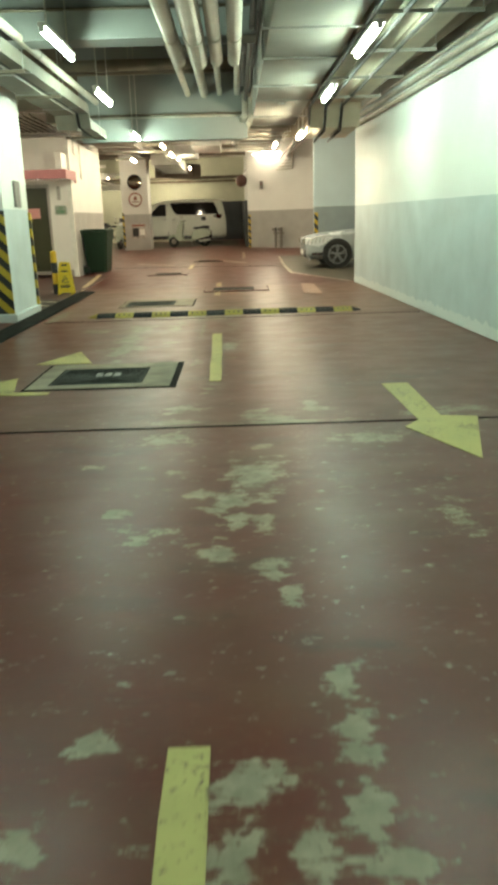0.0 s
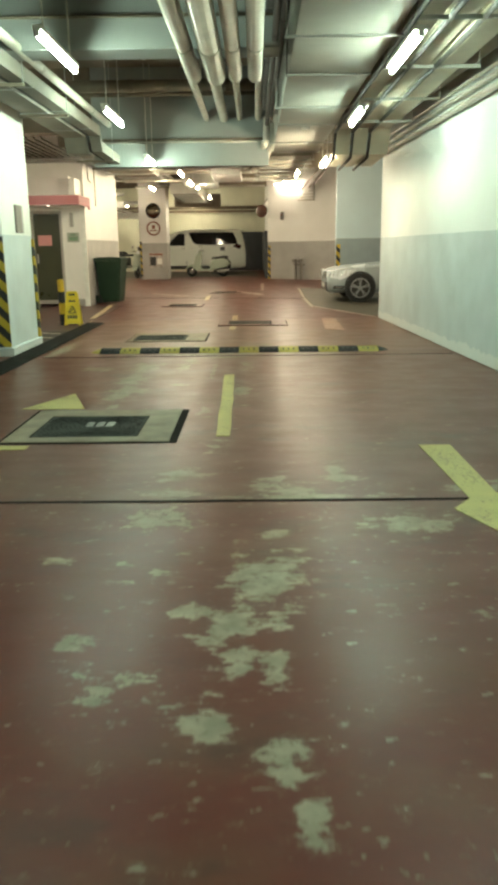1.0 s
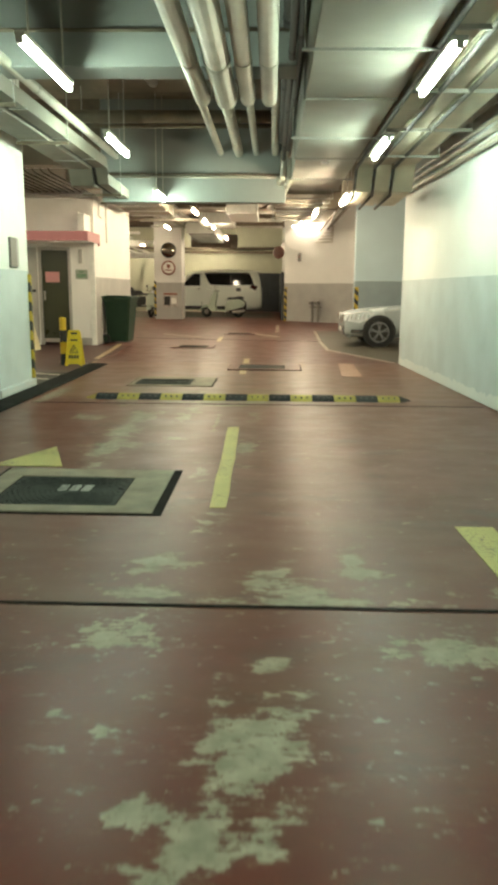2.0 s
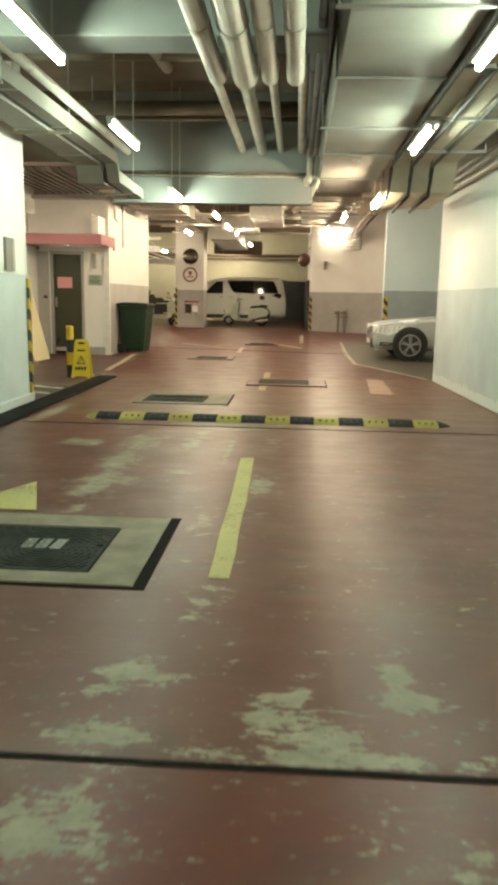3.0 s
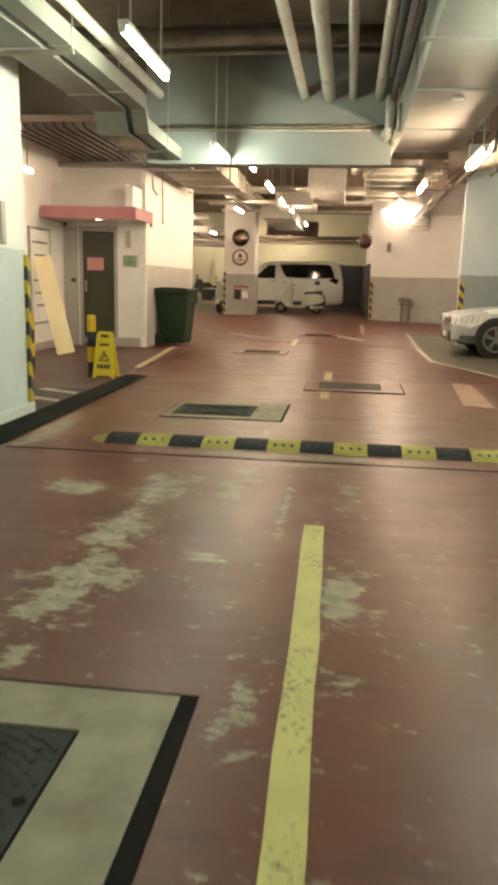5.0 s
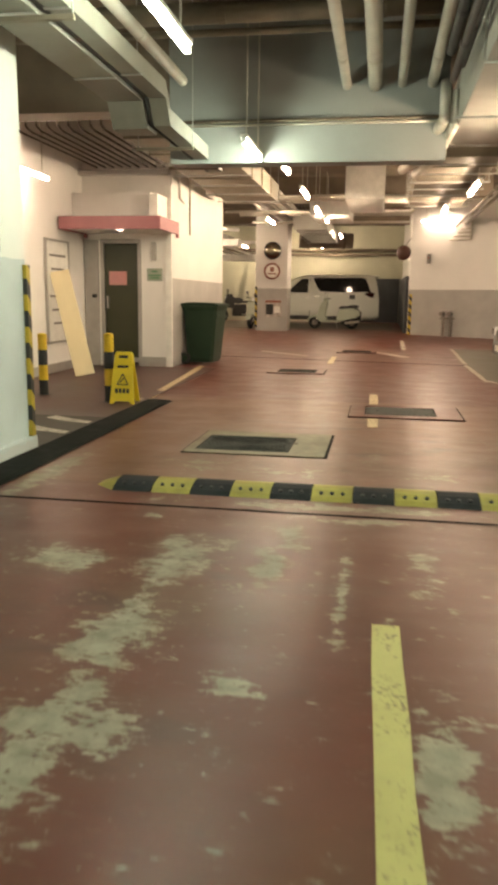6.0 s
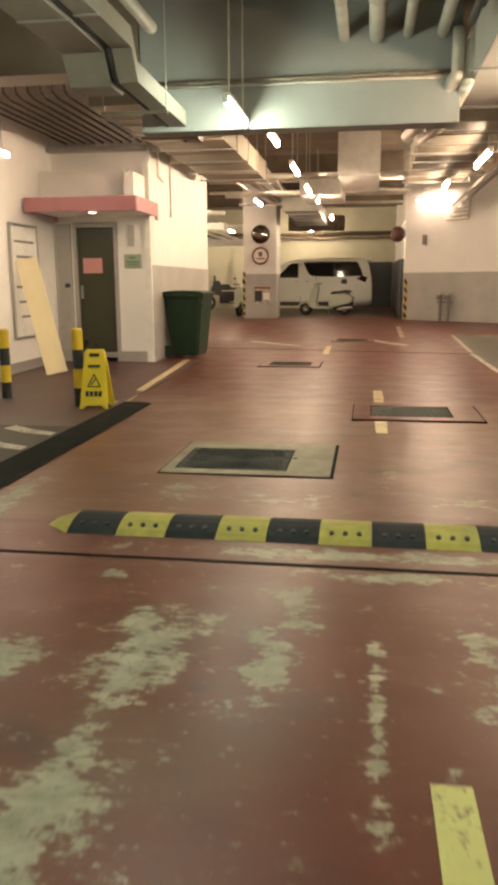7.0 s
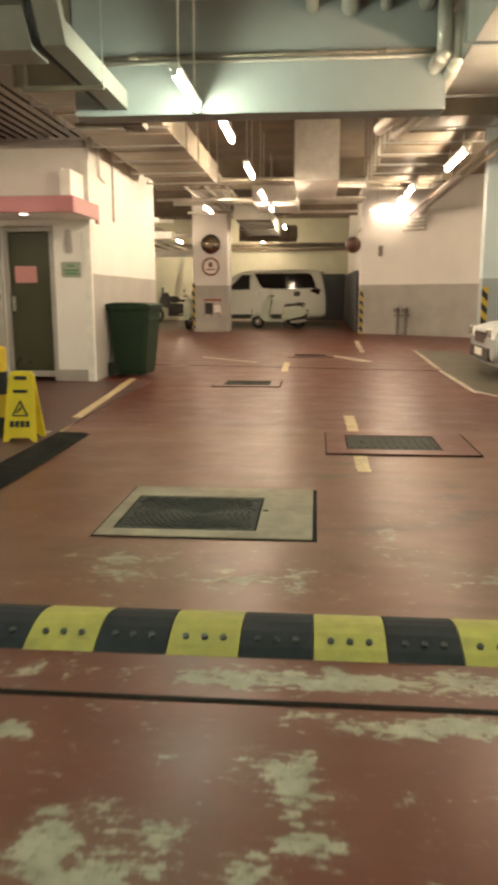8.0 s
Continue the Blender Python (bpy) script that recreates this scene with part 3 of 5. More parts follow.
# floor covers: concrete surround, joint, iron lid
def cover(x0, x1, y0, y1, ix0, ix1, iy0, iy1, label, slots=0, tar=0.05, marks=False):
    t = thing("access_cover", label, "manhole cover", ((x0 + x1) / 2, (y0 + y1) / 2, 0), kind="", group="floor covers")
    cx, cy = (x0 + x1) / 2, (y0 + y1) / 2
    q = lambda a, b, c, d, z0, z1, bev=0.0: B(a - cx, b - cx, c - cy, d - cy, z0, z1, bevel=bev)
    part("joint", q(x0 - tar * 0.5, x1 + tar, y0 - tar * 0.5, y1 + tar * 0.4, -0.01, 0.004), M_GAP, t, "black tar joint")
    for a, b, c, d in ((x0, x1, y0, iy0 - 0.012), (x0, x1, iy1 + 0.012, y1), (x0, ix0 - 0.012, iy0 - 0.012, iy1 + 0.012), (ix1 + 0.012, x1, iy0 - 0.012, iy1 + 0.012)):
        part("surround", B(a - cx, b - cx, c - cy, d - cy, -0.01, 0.009), M_CONCRETE if tar > 0.02 else M_FLOOR, t, "concrete surround")
    part("lid", q(ix0, ix1, iy0, iy1, -0.012, 0.008, 0.003), M_IRON, t, "dark cast iron lid")
    rib = bmesh.new()
    if slots:
        for i in range(slots):
            x = ix0 + (ix1 - ix0) * (i + 0.5) / slots
            box(rib, x - 0.012 - cx, x + 0.012 - cx, iy0 + 0.06 - cy, iy1 - 0.06 - cy, 0.008, 0.012)
    else:
        hx, hy = (ix1 - ix0) / 2 - 0.03, (iy1 - iy0) / 2 - 0.03
        for k in range(1, 16):
            rad = 0.034 * k
            steps = 10 + 3 * k
            for i in range(steps):
                a = 2 * math.pi * (i + 0.5) / steps
                px, py = 0.06 + rad * math.cos(a) * (1 + 0.10 * math.sin(3 * a)), -0.05 + rad * math.sin(a)
                if abs(px) < hx and abs(py) < hy:
                    half = math.pi * rad / steps
                    box(rib, -half, half, -0.007, 0.007, 0.008, 0.0125, m=pose(px + (ix0 + ix1) / 2 - cx, py + (iy0 + iy1) / 2 - cy, 0, 0, 0, math.degrees(a) + 90))
    tagged(part("raised_pattern", rib, M_IRON, t), kind="stuff")
    if marks:
        for k in range(3):
            # glints on the lid, painted as three pale bars
            bar = B(-0.028, 0.028, -0.075, 0.075, 0.0126, 0.0136, m=pose((ix0 + ix1) / 2 - cx - 0.02 + 0.075 * k, (iy0 + iy1) / 2 - cy + 0.03, 0, 0, 0, (3, 0, -2)[k]))
            part("lettering_or_glint_bar", bar, M_LID_GLINT, t, "pale bar painted for a glint on the lid")
    for sx in (-1, 1):
        part("lifting_hole", R((sx * (ix1 - ix0) * 0.4, 0, 0.0), (sx * (ix1 - ix0) * 0.4, 0, 0.0095), 0.018), M_GAP, t)
    return t


cover(-1.53, -0.385, 5.42, 6.47, -1.37, -0.63, 5.57, 6.24, "large iron cover in a pale concrete surround", tar=0.055, marks=True)
cover(-1.62, -0.51, 11.25, 12.25, -1.54, -0.81, 11.38, 12.02, "iron cover in a pale concrete surround beyond the hump", tar=0.024)
cover(-0.41, 0.74, 13.36, 14.32, -0.24, 0.48, 13.54, 14.13, "slotted iron drain cover in a red-painted surround", slots=12, tar=0.018)
cover(-1.84, -0.97, 17.4, 18.2, -1.70, -1.11, 17.55, 18.05, "small iron cover in the far floor", tar=0.018)
cover(-1.0, -0.2, 21.8, 22.6, -0.9, -0.3, 21.95, 22.45, "iron cover far along the lane", tar=0.018)


# speed hump: alternating rubber modules on one line
def hump_module(bm, x0, x1):
    prof = [(9.98, 0.0), (10.02, 0.022), (10.10, 0.045), (10.165, 0.052), (10.23, 0.045), (10.31, 0.022), (10.35, 0.0)]
    return prism(bm, prof, "x", x0, x1)


hump = thing("speed_hump", "black and yellow rubber speed hump across the lane", "speed hump", (0, 10.16, 0))


def hump_bit(name, bm, material, parent, label=""):
    bmesh.ops.translate(bm, verts=bm.verts, vec=(0, -10.16, 0))
    return part(name, bm, material, parent, label)


for k in range(1, 15):
    x0, x1 = -1.75 + 0.25 * (k - 1), -1.75 + 0.25 * k
    yellow = k % 2 == 0
    mod = hump_bit("module", hump_module(bmesh.new(), x0 + 0.002, x1 - 0.002), M_RUBBER_Y if yellow else M_RUBBER_K, hump)
    for j in range(3):
        hump_bit("bolt_hole", R((x0 + 0.06 + 0.065 * j, 10.055, 0.030), (x0 + 0.06 + 0.065 * j, 10.050, 0.041), 0.012, seg=8), M_BLACK, mod)
for sx, xe, yel in ((-1, -1.75, True), (1, 1.75, False)):
    bm = bmesh.new()
    base = [bm.verts.new(p) for p in ((xe, 9.98, 0), (xe + sx * 0.14, 10.10, 0), (xe + sx * 0.14, 10.23, 0), (xe, 10.35, 0))]
    top = [bm.verts.new(p) for p in ((xe, 10.08, 0.04), (xe, 10.165, 0.052), (xe, 10.25, 0.04))]
    bm.faces.new(base)
    for f in ((base[0], base[1], top[0]), (base[1], top[1], top[0]), (base[1], base[2], top[1]), (base[2], top[2], top[1]), (base[2], base[3], top[2]), (base[3], base[0], top[0], top[1], top[2])):
        bm.faces.new(f)
    hump_bit("end_cap", bm, M_RUBBER_Y if yel else M_RUBBER_K, hump)

# kerb strip and apron before the lobby
bm = prism(bmesh.new(), [(-2.46, 0.0), (-2.50, 0.014), (-2.74, 0.02), (-2.76, 0.0)], "y", -6, 14.05)
single("kerb", bm, M_KERB, "low dark kerb strip along the column line", "kerb", kind="structure")
single("apron", B(-4.98, -2.76, 11.9, 17.88, -0.02, 0.005), M_APRON, "stained dark red apron in front of the lobby door", "floor", kind="structure")

# ---------------------------------------------------------------- walls
def wall_line(name, p, q, t, z0, z1, material, label):
    """A wall along a line on plan; its thickness lies to the left of p to q."""
    p, q = Vector((*p, 0)), Vector((*q, 0))
    d = (q - p).normalized()
    nrm = Vector((-d.y, d.x, 0)) * t
    bm = prism(bmesh.new(), [tuple(v[:2]) for v in (p, q, q + nrm, p + nrm)], "z", z0, z1)
    return single(name, bm, material, label, "wall", kind="structure")


SLAB = 4.15
wall_line("wall_lane_side", (3.30, -7.0), (2.46, 14.6), -0.30, 0, SLAB, M_WALL_BLUE, "long plastered wall, white over blue-grey dado")
# unseen wall, added so the bay is enclosed
wall_line("wall_bay_front", (2.76, 14.59), (9.0, 14.59), -0.25, 0, SLAB, M_WALL_GREY, "unseen wall added to close the parking bay beside the lane")
wall_line("wall_pale_blue", (2.40, 21.75), (9.0, 21.75), 0.25, 0, SLAB, M_BLUE, "pale blue wall behind the parked car")
# unseen as well, added to shut the gap past the blue wall
wall_line("wall_bay_side", (6.5, 22.0), (6.5, 26.2), -0.25, 0, SLAB, M_WALL_GREY, "unseen cream wall added to close the space beyond the blue wall")
wall_line("wall_far", (0.70, 29.70), (6.5, 25.89), 0.3, 0, SLAB, M_WALL_GREY, "cream wall over grey dado at the lane end")
wall_line("wall_far_return", (0.70, 29.72), (0.70, 39.0), -0.3, 0, SLAB, M_WALL_GREY, "return of the far wall beside the van")
wall_line("wall_back", (-16, 38.6), (1.0, 38.6), 0.3, 0, SLAB, M_BACK, "pale olive back wall behind the van")
# bay end, outer and rear walls are unseen, added to keep outside light out
wall_line("wall_bay_end", (9.0, 14.0), (9.0, 22.0), -0.3, 0, SLAB, M_WALL_GREY, "unseen wall added at the end of the parking bay")
wall_line("wall_left_outer", (-16, 39), (-16, -8), -0.3, 0, SLAB, M_WALL_GREY, "unseen side wall added to close the parking hall")
wall_line("wall_behind", (-16, -7.5), (3.6, -7.5), -0.3, 0, SLAB, M_WALL_GREY, "unseen wall added to close the lane behind the walker")
wall_line("wall_left_near", (-5.0, -7.5), (-5.0, 17.9), 0.25, 0, SLAB, M_LOBBY, "white wall beside the lobby apron")
tagged(new("ceiling", mesh_of("ceiling", B(-16.3, 9.3, -7.8, 39, SLAB, SLAB + 0.25), M_SLAB)), "dark stained concrete ceiling slab", "ceiling", kind="structure")
# the return wall's shadow is painted in as a near-black sheet
single("wall_dado_and_shade", B(0.60, 0.697, 30.3, 38.45, 0, 1.75), M_DARK, "shadow painted as a dark sheet on the return wall beside the van", "wall", kind="structure")
single("wall_dado_and_shade", B(-1.6, 0.59, 38.50, 38.595, 0, 1.80), M_DARK, "dark panel beside the van", "wall", kind="structure")

# columns
def column(name, x0, x1, y0, y1, material, label):
    return single(name, B(x0, x1, y0, y1, 0, SLAB, bevel=0.015), material, label, "column", kind="structure")


COL_Y0 = 9.85
column("column_near", -3.60, -2.80, COL_Y0, 11.1, M_COLUMN, "square column, white over pale blue, hazard tape on its edges")
column("column_sign", -4.10, -3.08, 30.2, 31.2, M_WALL_GREY, "square column carrying a mirror and a sign")
column("column_rear", -3.60, -2.80, 3.2, 4.0, M_COLUMN, "square column, white over pale blue")
column("column_far", -7.6, -6.8, 36.0, 36.8, M_WALL_GREY, "plain column in the far parking area")
single("hazard_tape", B(-3.05, -2.80, COL_Y0 - 0.012, COL_Y0 - 0.001, 0.12, 1.44), M_HAZ, "yellow and black hazard tape on the column face", "hazard tape")
single("hazard_tape", B(-2.799, -2.765, 11.04, 11.10, 0.115, 1.42, bevel=0.004), M_HAZ2, "yellow and black hazard tape on the column edge", "hazard tape")
single("hazard_tape", B(2.405, 2.51, 21.738, 21.749, 0.1, 1.26), M_HAZ, "hazard tape on the pale blue wall corner", "hazard tape")
single("hazard_tape", B(-4.112, -4.102, 30.21, 30.33, 0.1, 1.40), M_HAZ2, "hazard tape round the sign column corner", "hazard tape")
single("hazard_tape", B(-4.10, -4.04, 30.188, 30.198, 0.1, 1.40), M_HAZ, "hazard tape on the sign column edge", "hazard tape")
hz = single("hazard_tape", B(0.01, 0.11, -0.012, -0.002, 0.1, 1.35), M_HAZ, "hazard tape on the far wall corner", "hazard tape")
hz.matrix_basis = pose(0.70, 29.70, 0, 0, 0, -33.3)

single("column_plinth", B(-3.63, -2.765, COL_Y0 - 0.03, 11.13, 0, 0.11, bevel=0.01), M_COLUMN, "low painted plinth of the near column", "plinth", kind="structure")
# switch box on the near column
sw = thing("column_sign_box", "small grey sign box on the column", "sign box", (-2.80, 10.55, 1.66))
part("body", B(0.0, 0.03, -0.16, 0.10, -0.17, 0.17, bevel=0.006), M_BRASS, sw)
part("edge_strip", B(0.031, 0.036, 0.02, 0.09, -0.165, 0.165), M_FRAME, sw)

# ---------------------------------------------------------------- lobby
single("wall_lobby_side", B(-3.75, -3.50, 17.92, 22.0, 0, SLAB), M_WALL_GREY, "lobby side wall, cream over grey dado", "wall", kind="structure")
single("wall_lobby_rear", B(-10, -3.76, 21.8, 22.0, 0, SLAB), M_WALL_GREY, "rear wall of the lobby", "wall", kind="structure")
lf = bmesh.new()
for a in ((-4.02, -3.54, 0, SLAB), (-5.0, -4.72, 0, SLAB), (-4.72, -4.02, 2.07, SLAB)):
    box(lf, a[0], a[1], 17.9, 18.1, a[2], a[3])
single("wall_lobby_front", lf, M_LOBBY, "white lobby front wall round the door opening", "wall", kind="structure")
single("trim_corner", B(-3.60, -3.50, 17.86, 17.915, 0, 2.9), M_WHITE, "white corner trim of the lobby", "trim", kind="structure")
single("baseboard", B(-4.02, -3.61, 17.885, 17.898, 0, 0.16), M_FRAME, "grey skirting beside the lobby door", "skirting", kind="structure")
# the unlit interior is put into this wall's near-black colour
single("wall_lobby_inside", B(-6, -3.76, 18.9, 19.0, 0, SLAB), M_DARK, "unseen wall coloured dark for the unlit interior behind the lobby door", "wall", kind="structure")
single("trim_lintel", B(-4.99, -3.72, 17.45, 17.898, 2.33, 2.74), M_LOBBY, "white bulkhead above the canopy", "trim", kind="structure")
single("trim_upper_beam", B(-5.0, -3.52, 17.74, 17.898, 3.05, 3.12), M_FRAME, "thin grey ledge high on the lobby front", "trim", kind="structure")
door = thing("door_1", "dark glazed lobby door with a pink notice, closed", "door", (-4.37, 17.96, 0), kind="structure")
fr = bmesh.new()
for a in ((-0.345, -0.29, 0, 2.06), (0.29, 0.345, 0, 2.06), (-0.29, 0.29, 2.0, 2.06)):
    box(fr, a[0], a[1], -0.07, 0.06, a[2], a[3], bevel=0.004)
part("door_frame", fr, M_FRAME, door, "pale grey door frame")
part("door_leaf", B(-0.285, 0.285, -0.02, 0.02, 0.06, 1.995), M_DOOR, door, "dark olive glazed leaf")
part("kick_plate", B(-0.28, 0.28, -0.028, -0.021, 0.06, 0.14), M_FRAME, door)
part("handle", B(-0.25, -0.22, -0.075, -0.021, 0.95, 1.15, bevel=0.006), M_STEEL, door, "steel handle")
part("notice", B(-0.21, 0.09, -0.030, -0.0215, 1.33, 1.55), M_PINK, door, "pink paper notice")
single("door_side_panel", B(-4.97, -4.74, 17.86, 17.898, 0.0, 2.05, bevel=0.006), M_FRAME, "grey panel beside the lobby door", "panel")
cp = thing("card_reader", "small dark card reader beside the door", "card reader", (-4.80, 17.855, 1.12))
part("body", B(-0.06, 0.06, -0.03, 0.0, -0.09, 0.09, bevel=0.006), M_FRAME, cp)
part("screen", B(-0.04, 0.04, -0.034, -0.031, 0.0, 0.06), M_BLACK, cp)
gs = thing("exit_sign", "pale green wall sign with dark green lettering", "sign", (-3.79, 17.895, 1.50))
part("plate", B(-0.13, 0.13, -0.012, 0.0, -0.10, 0.10, bevel=0.003), M_GREEN_SIGN, gs)
for i, (w, z) in enumerate(((0.10, 0.05), (0.20, -0.01), (0.16, -0.05))):
    part("lettering_or_glint_bar", B(-w / 2, w / 2, -0.015, -0.0125, z - 0.012, z + 0.012), M_GREEN_TEXT, gs)
single("wall_intercom", B(-3.84, -3.76, 17.86, 17.897, 1.72, 2.02, bevel=0.006), M_FRAME, "slim grey intercom on the lobby front", "intercom")
can = thing("door_canopy", "faded red canopy over the lobby door", "canopy", (-4.36, 17.9, 2.13))
part("fascia", B(-0.60, 0.98, -1.10, -1.07, 0.0, 0.19, bevel=0.008), M_RED, can)
for xa in (0.95, -0.60):
    part("side_cheek", prism(bmesh.new(), [(-1.068, 0.0), (-1.068, 0.19), (0.0, 0.19), (0.0, -0.05), (-0.08, -0.05), (-0.10, 0.0)], "x", xa, xa + 0.03), M_RED, can)
part("top_sheet", B(-0.568, 0.948, -1.068, 0.0, 0.165, 0.188), M_RED, can)
part("soffit", B(-0.568, 0.948, -1.068, 0.0, 0.02, 0.04), M_LOBBY, can, "white soffit")
dl = thing("downlight", "small round downlight under the canopy", "lamp", (-4.10, 17.10, 2.148))
part("trim_ring", ring(bmesh.new(), (0, 0, 0), (0, 0, 1), 0.06, 0.008), M_CHROME, dl)
part("bulb", disc(bmesh.new(), (0, 0, -0.006), (0, 0, 1), 0.05, 0.008), glow("downlight_bulb", (1, 0.85, 0.7), 18), dl)

# notice board on the side wall
nb = thing("notice_board", "white framed notice board on the side wall", "notice board", (-4.99, 16.75, 1.2))
part("panel", B(0.0, 0.02, -0.40, 0.40, -0.72, 0.75), M_WHITE, nb)
fb = bmesh.new()
for a in ((-0.43, -0.40, -0.75, 0.78), (0.40, 0.43, -0.75, 0.78)):
    box(fb, 0.0, 0.035, a[0], a[1], a[2], a[3])
box(fb, 0.0, 0.035, -0.40, 0.40, 0.75, 0.78)
box(fb, 0.0, 0.035, -0.40, 0.40, -0.75, -0.72)
part("board_frame", fb, M_STEEL, nb, "thin metal frame")
for i in range(6):
    part("line_of_writing", B(0.021, 0.024, -0.3 + 0.05 * (i % 3), 0.3 - 0.07 * (i % 2), 0.55 - 0.2 * i - 0.02, 0.55 - 0.2 * i + 0.012), M_BRASS, nb)
single("wall_skirting", B(-4.999, -4.985, 12.0, 17.85, 0.005, 0.14), M_FRAME, "grey skirting of the side wall", "skirting", kind="structure")

# ---------------------------------------------------------------- structure overhead
single("beam_1", B(-4.9, 0.46, 8.0, 8.4, 3.03, SLAB - 0.002, bevel=0.01), M_BEAM, "grey-painted concrete downstand beam", "beam", kind="structure")
b2 = bmesh.new()
box(b2, -2.46, 0.46, 14.0, 14.28, 2.60, SLAB - 0.002, bevel=0.01)
single("beam_2", b2, M_BEAM, "grey-painted concrete downstand beam by the lobby", "beam", kind="structure")
single("beam_3", B(-16, 2.4, 25.4, 25.8, 3.55, SLAB - 0.002), M_SLAB, "brown concrete beam far along the lane", "beam", kind="structure")
single("beam_4", B(-16, 0.69, 31.9, 32.3, 3.45, SLAB - 0.002), M_SLAB, "brown concrete beam over the van", "beam", kind="structure")
single("beam_long", B(0.47, 0.80, -7.4, 21.4, 3.55, SLAB - 0.002), M_SLAB, "brown longitudinal beam above the duct", "beam", kind="structure")


def pipe(name, pts, r, material, label, group="", flange=0, seg=14):
    t = thing(name, label, "pipe", pts[0], group=group)
    loc = [tuple(Vector(p) - Vector(pts[0])) for p in pts]
    part("tube", run(bmesh.new(), loc, r, seg), material, t, smooth=True)
    total = sum((Vector(b) - Vector(a)).length for a, b in zip(loc, loc[1:]))
    for k in range(flange):
        d = total * (k + 0.5) / flange
        for a, b in zip(loc, loc[1:]):
            ln = (Vector(b) - Vector(a)).length
            if d <= ln:
                c = Vector(a).lerp(Vector(b), d / ln)
                u = (Vector(b) - Vector(a)).normalized()
                part("coupling", R(c - u * 0.035, c + u * 0.035, r * 1.08, seg=seg), material, t)
                break
            d -= ln
    return t


# service pipes along the lane: low and fat in front, rising behind the first beam
for x0, x1, r0, r1 in ((-0.36, -0.57, 0.055, 0.048), (-0.15, -0.28, 0.075, 0.070), (0.04, -0.01, 0.052, 0.044), (0.23, 0.29, 0.055, 0.052)):
    pipe("service_pipe", [(x0, -7.4, 2.9), (x0, 8.5, 2.9), (x0, 8.62, 3.02)], r0 * 1.25, M_PIPE, "fat lagged service pipe under the ceiling", "service pipes", flange=6)
    pipe("service_pipe", [(x0, 8.55, 2.95), (x1, 8.85, 3.36), (x1, 14.0, 3.36)], r1, M_PIPE, "pale service pipe running into the beam", "service pipes", flange=3)
for x, z, r in ((0.41, 3.10, 0.03), (0.48, 3.22, 0.03), (0.38, 3.34, 0.045)):
    pipe("service_pipe", [(x, -7.4, z), (x, 12.9, z)], r, M_CABLE, "dark cable bundle beside the duct", "service pipes", flange=10)
# hangers across the pipes
for y in (1.0, 3.2, 5.4):
    hg = thing("pipe_hanger", "steel angle hanger under the service pipes", "hanger", (-0.1, y, 2.78), group="pipe hangers")
    part("cross_bar", B(-0.55, 0.48, -0.02, 0.02, 0.0, 0.02), M_GALV, hg)
    for x in (-0.53, 0.46):
        part("drop_rod", R((x, 0, 0.02), (x, 0, SLAB - 2.78), 0.006, seg=6), M_GALV, hg)
# pipes across the bay between the beams
pipe("cross_pipe", [(-4.9, 12.4, 3.56), (0.45, 12.4, 3.56)], 0.085, M_PIPE_DARK, "thick brown pipe across the ceiling", flange=4)
pipe("cross_pipe", [(-4.9, 12.7, 3.50), (0.45, 12.7, 3.50)], 0.03, M_PIPE_DARK, "thin pipe across the ceiling", flange=3)
pipe("cross_pipe", [(-4.9, 9.0, 3.75), (0.45, 9.0, 3.75)], 0.07, M_PIPE_DARK, "brown pipe across the ceiling", flange=4)
pipe("cross_pipe", [(-2.5, 9.4, 3.5), (-1.5, 9.4, 3.5), (-1.2, 9.7, 3.6), (-1.2, 11.2, 3.7)], 0.06, M_PIPE, "bent pale pipe under the slab")
pipe("cross_pipe", [(-4.9, 10.6, 3.7), (0.45, 10.6, 3.7)], 0.10, M_PIPE_DARK, "brown lagged pipe across the ceiling", flange=3)
single("ceiling_duct", B(-2.0, 0.3, 10.9, 11.9, 3.75, SLAB - 0.01, bevel=0.01), M_SLAB, "brown boxed duct against the slab", "duct")
# rainwater pipe at the beam end
pipe("down_pipe", [(0.42, 13.9, 3.35), (0.42, 13.9, 2.98), (0.25, 14.3, 2.72), (0.05, 15.2, 2.70)], 0.055, M_PIPE, "pale drain pipe bending under the beam", flange=2)
pipe("down_pipe", [(0.52, 13.9, 3.25), (0.52, 13.9, 2.92), (0.38, 14.3, 2.66), (0.2, 15.2, 2.64)], 0.045, M_PIPE, "pale drain pipe bending under the beam", flange=2)
pipe("conduit", [(-2.44, 13.975, 3.02), (0.44, 13.975, 3.02)], 0.018, M_PIPE_DARK, "dark conduit along the beam face", flange=3)
pipe("conduit", [(-2.44, 13.98, 2.98), (0.44, 13.98, 2.98)], 0.012, M_PIPE, "thin conduit along the beam face")
pipe("conduit", [(-4.8, 7.98, 3.3), (0.44, 7.98, 3.3)], 0.015, M_PIPE_DARK, "dark conduit along the near beam face", flange=3)


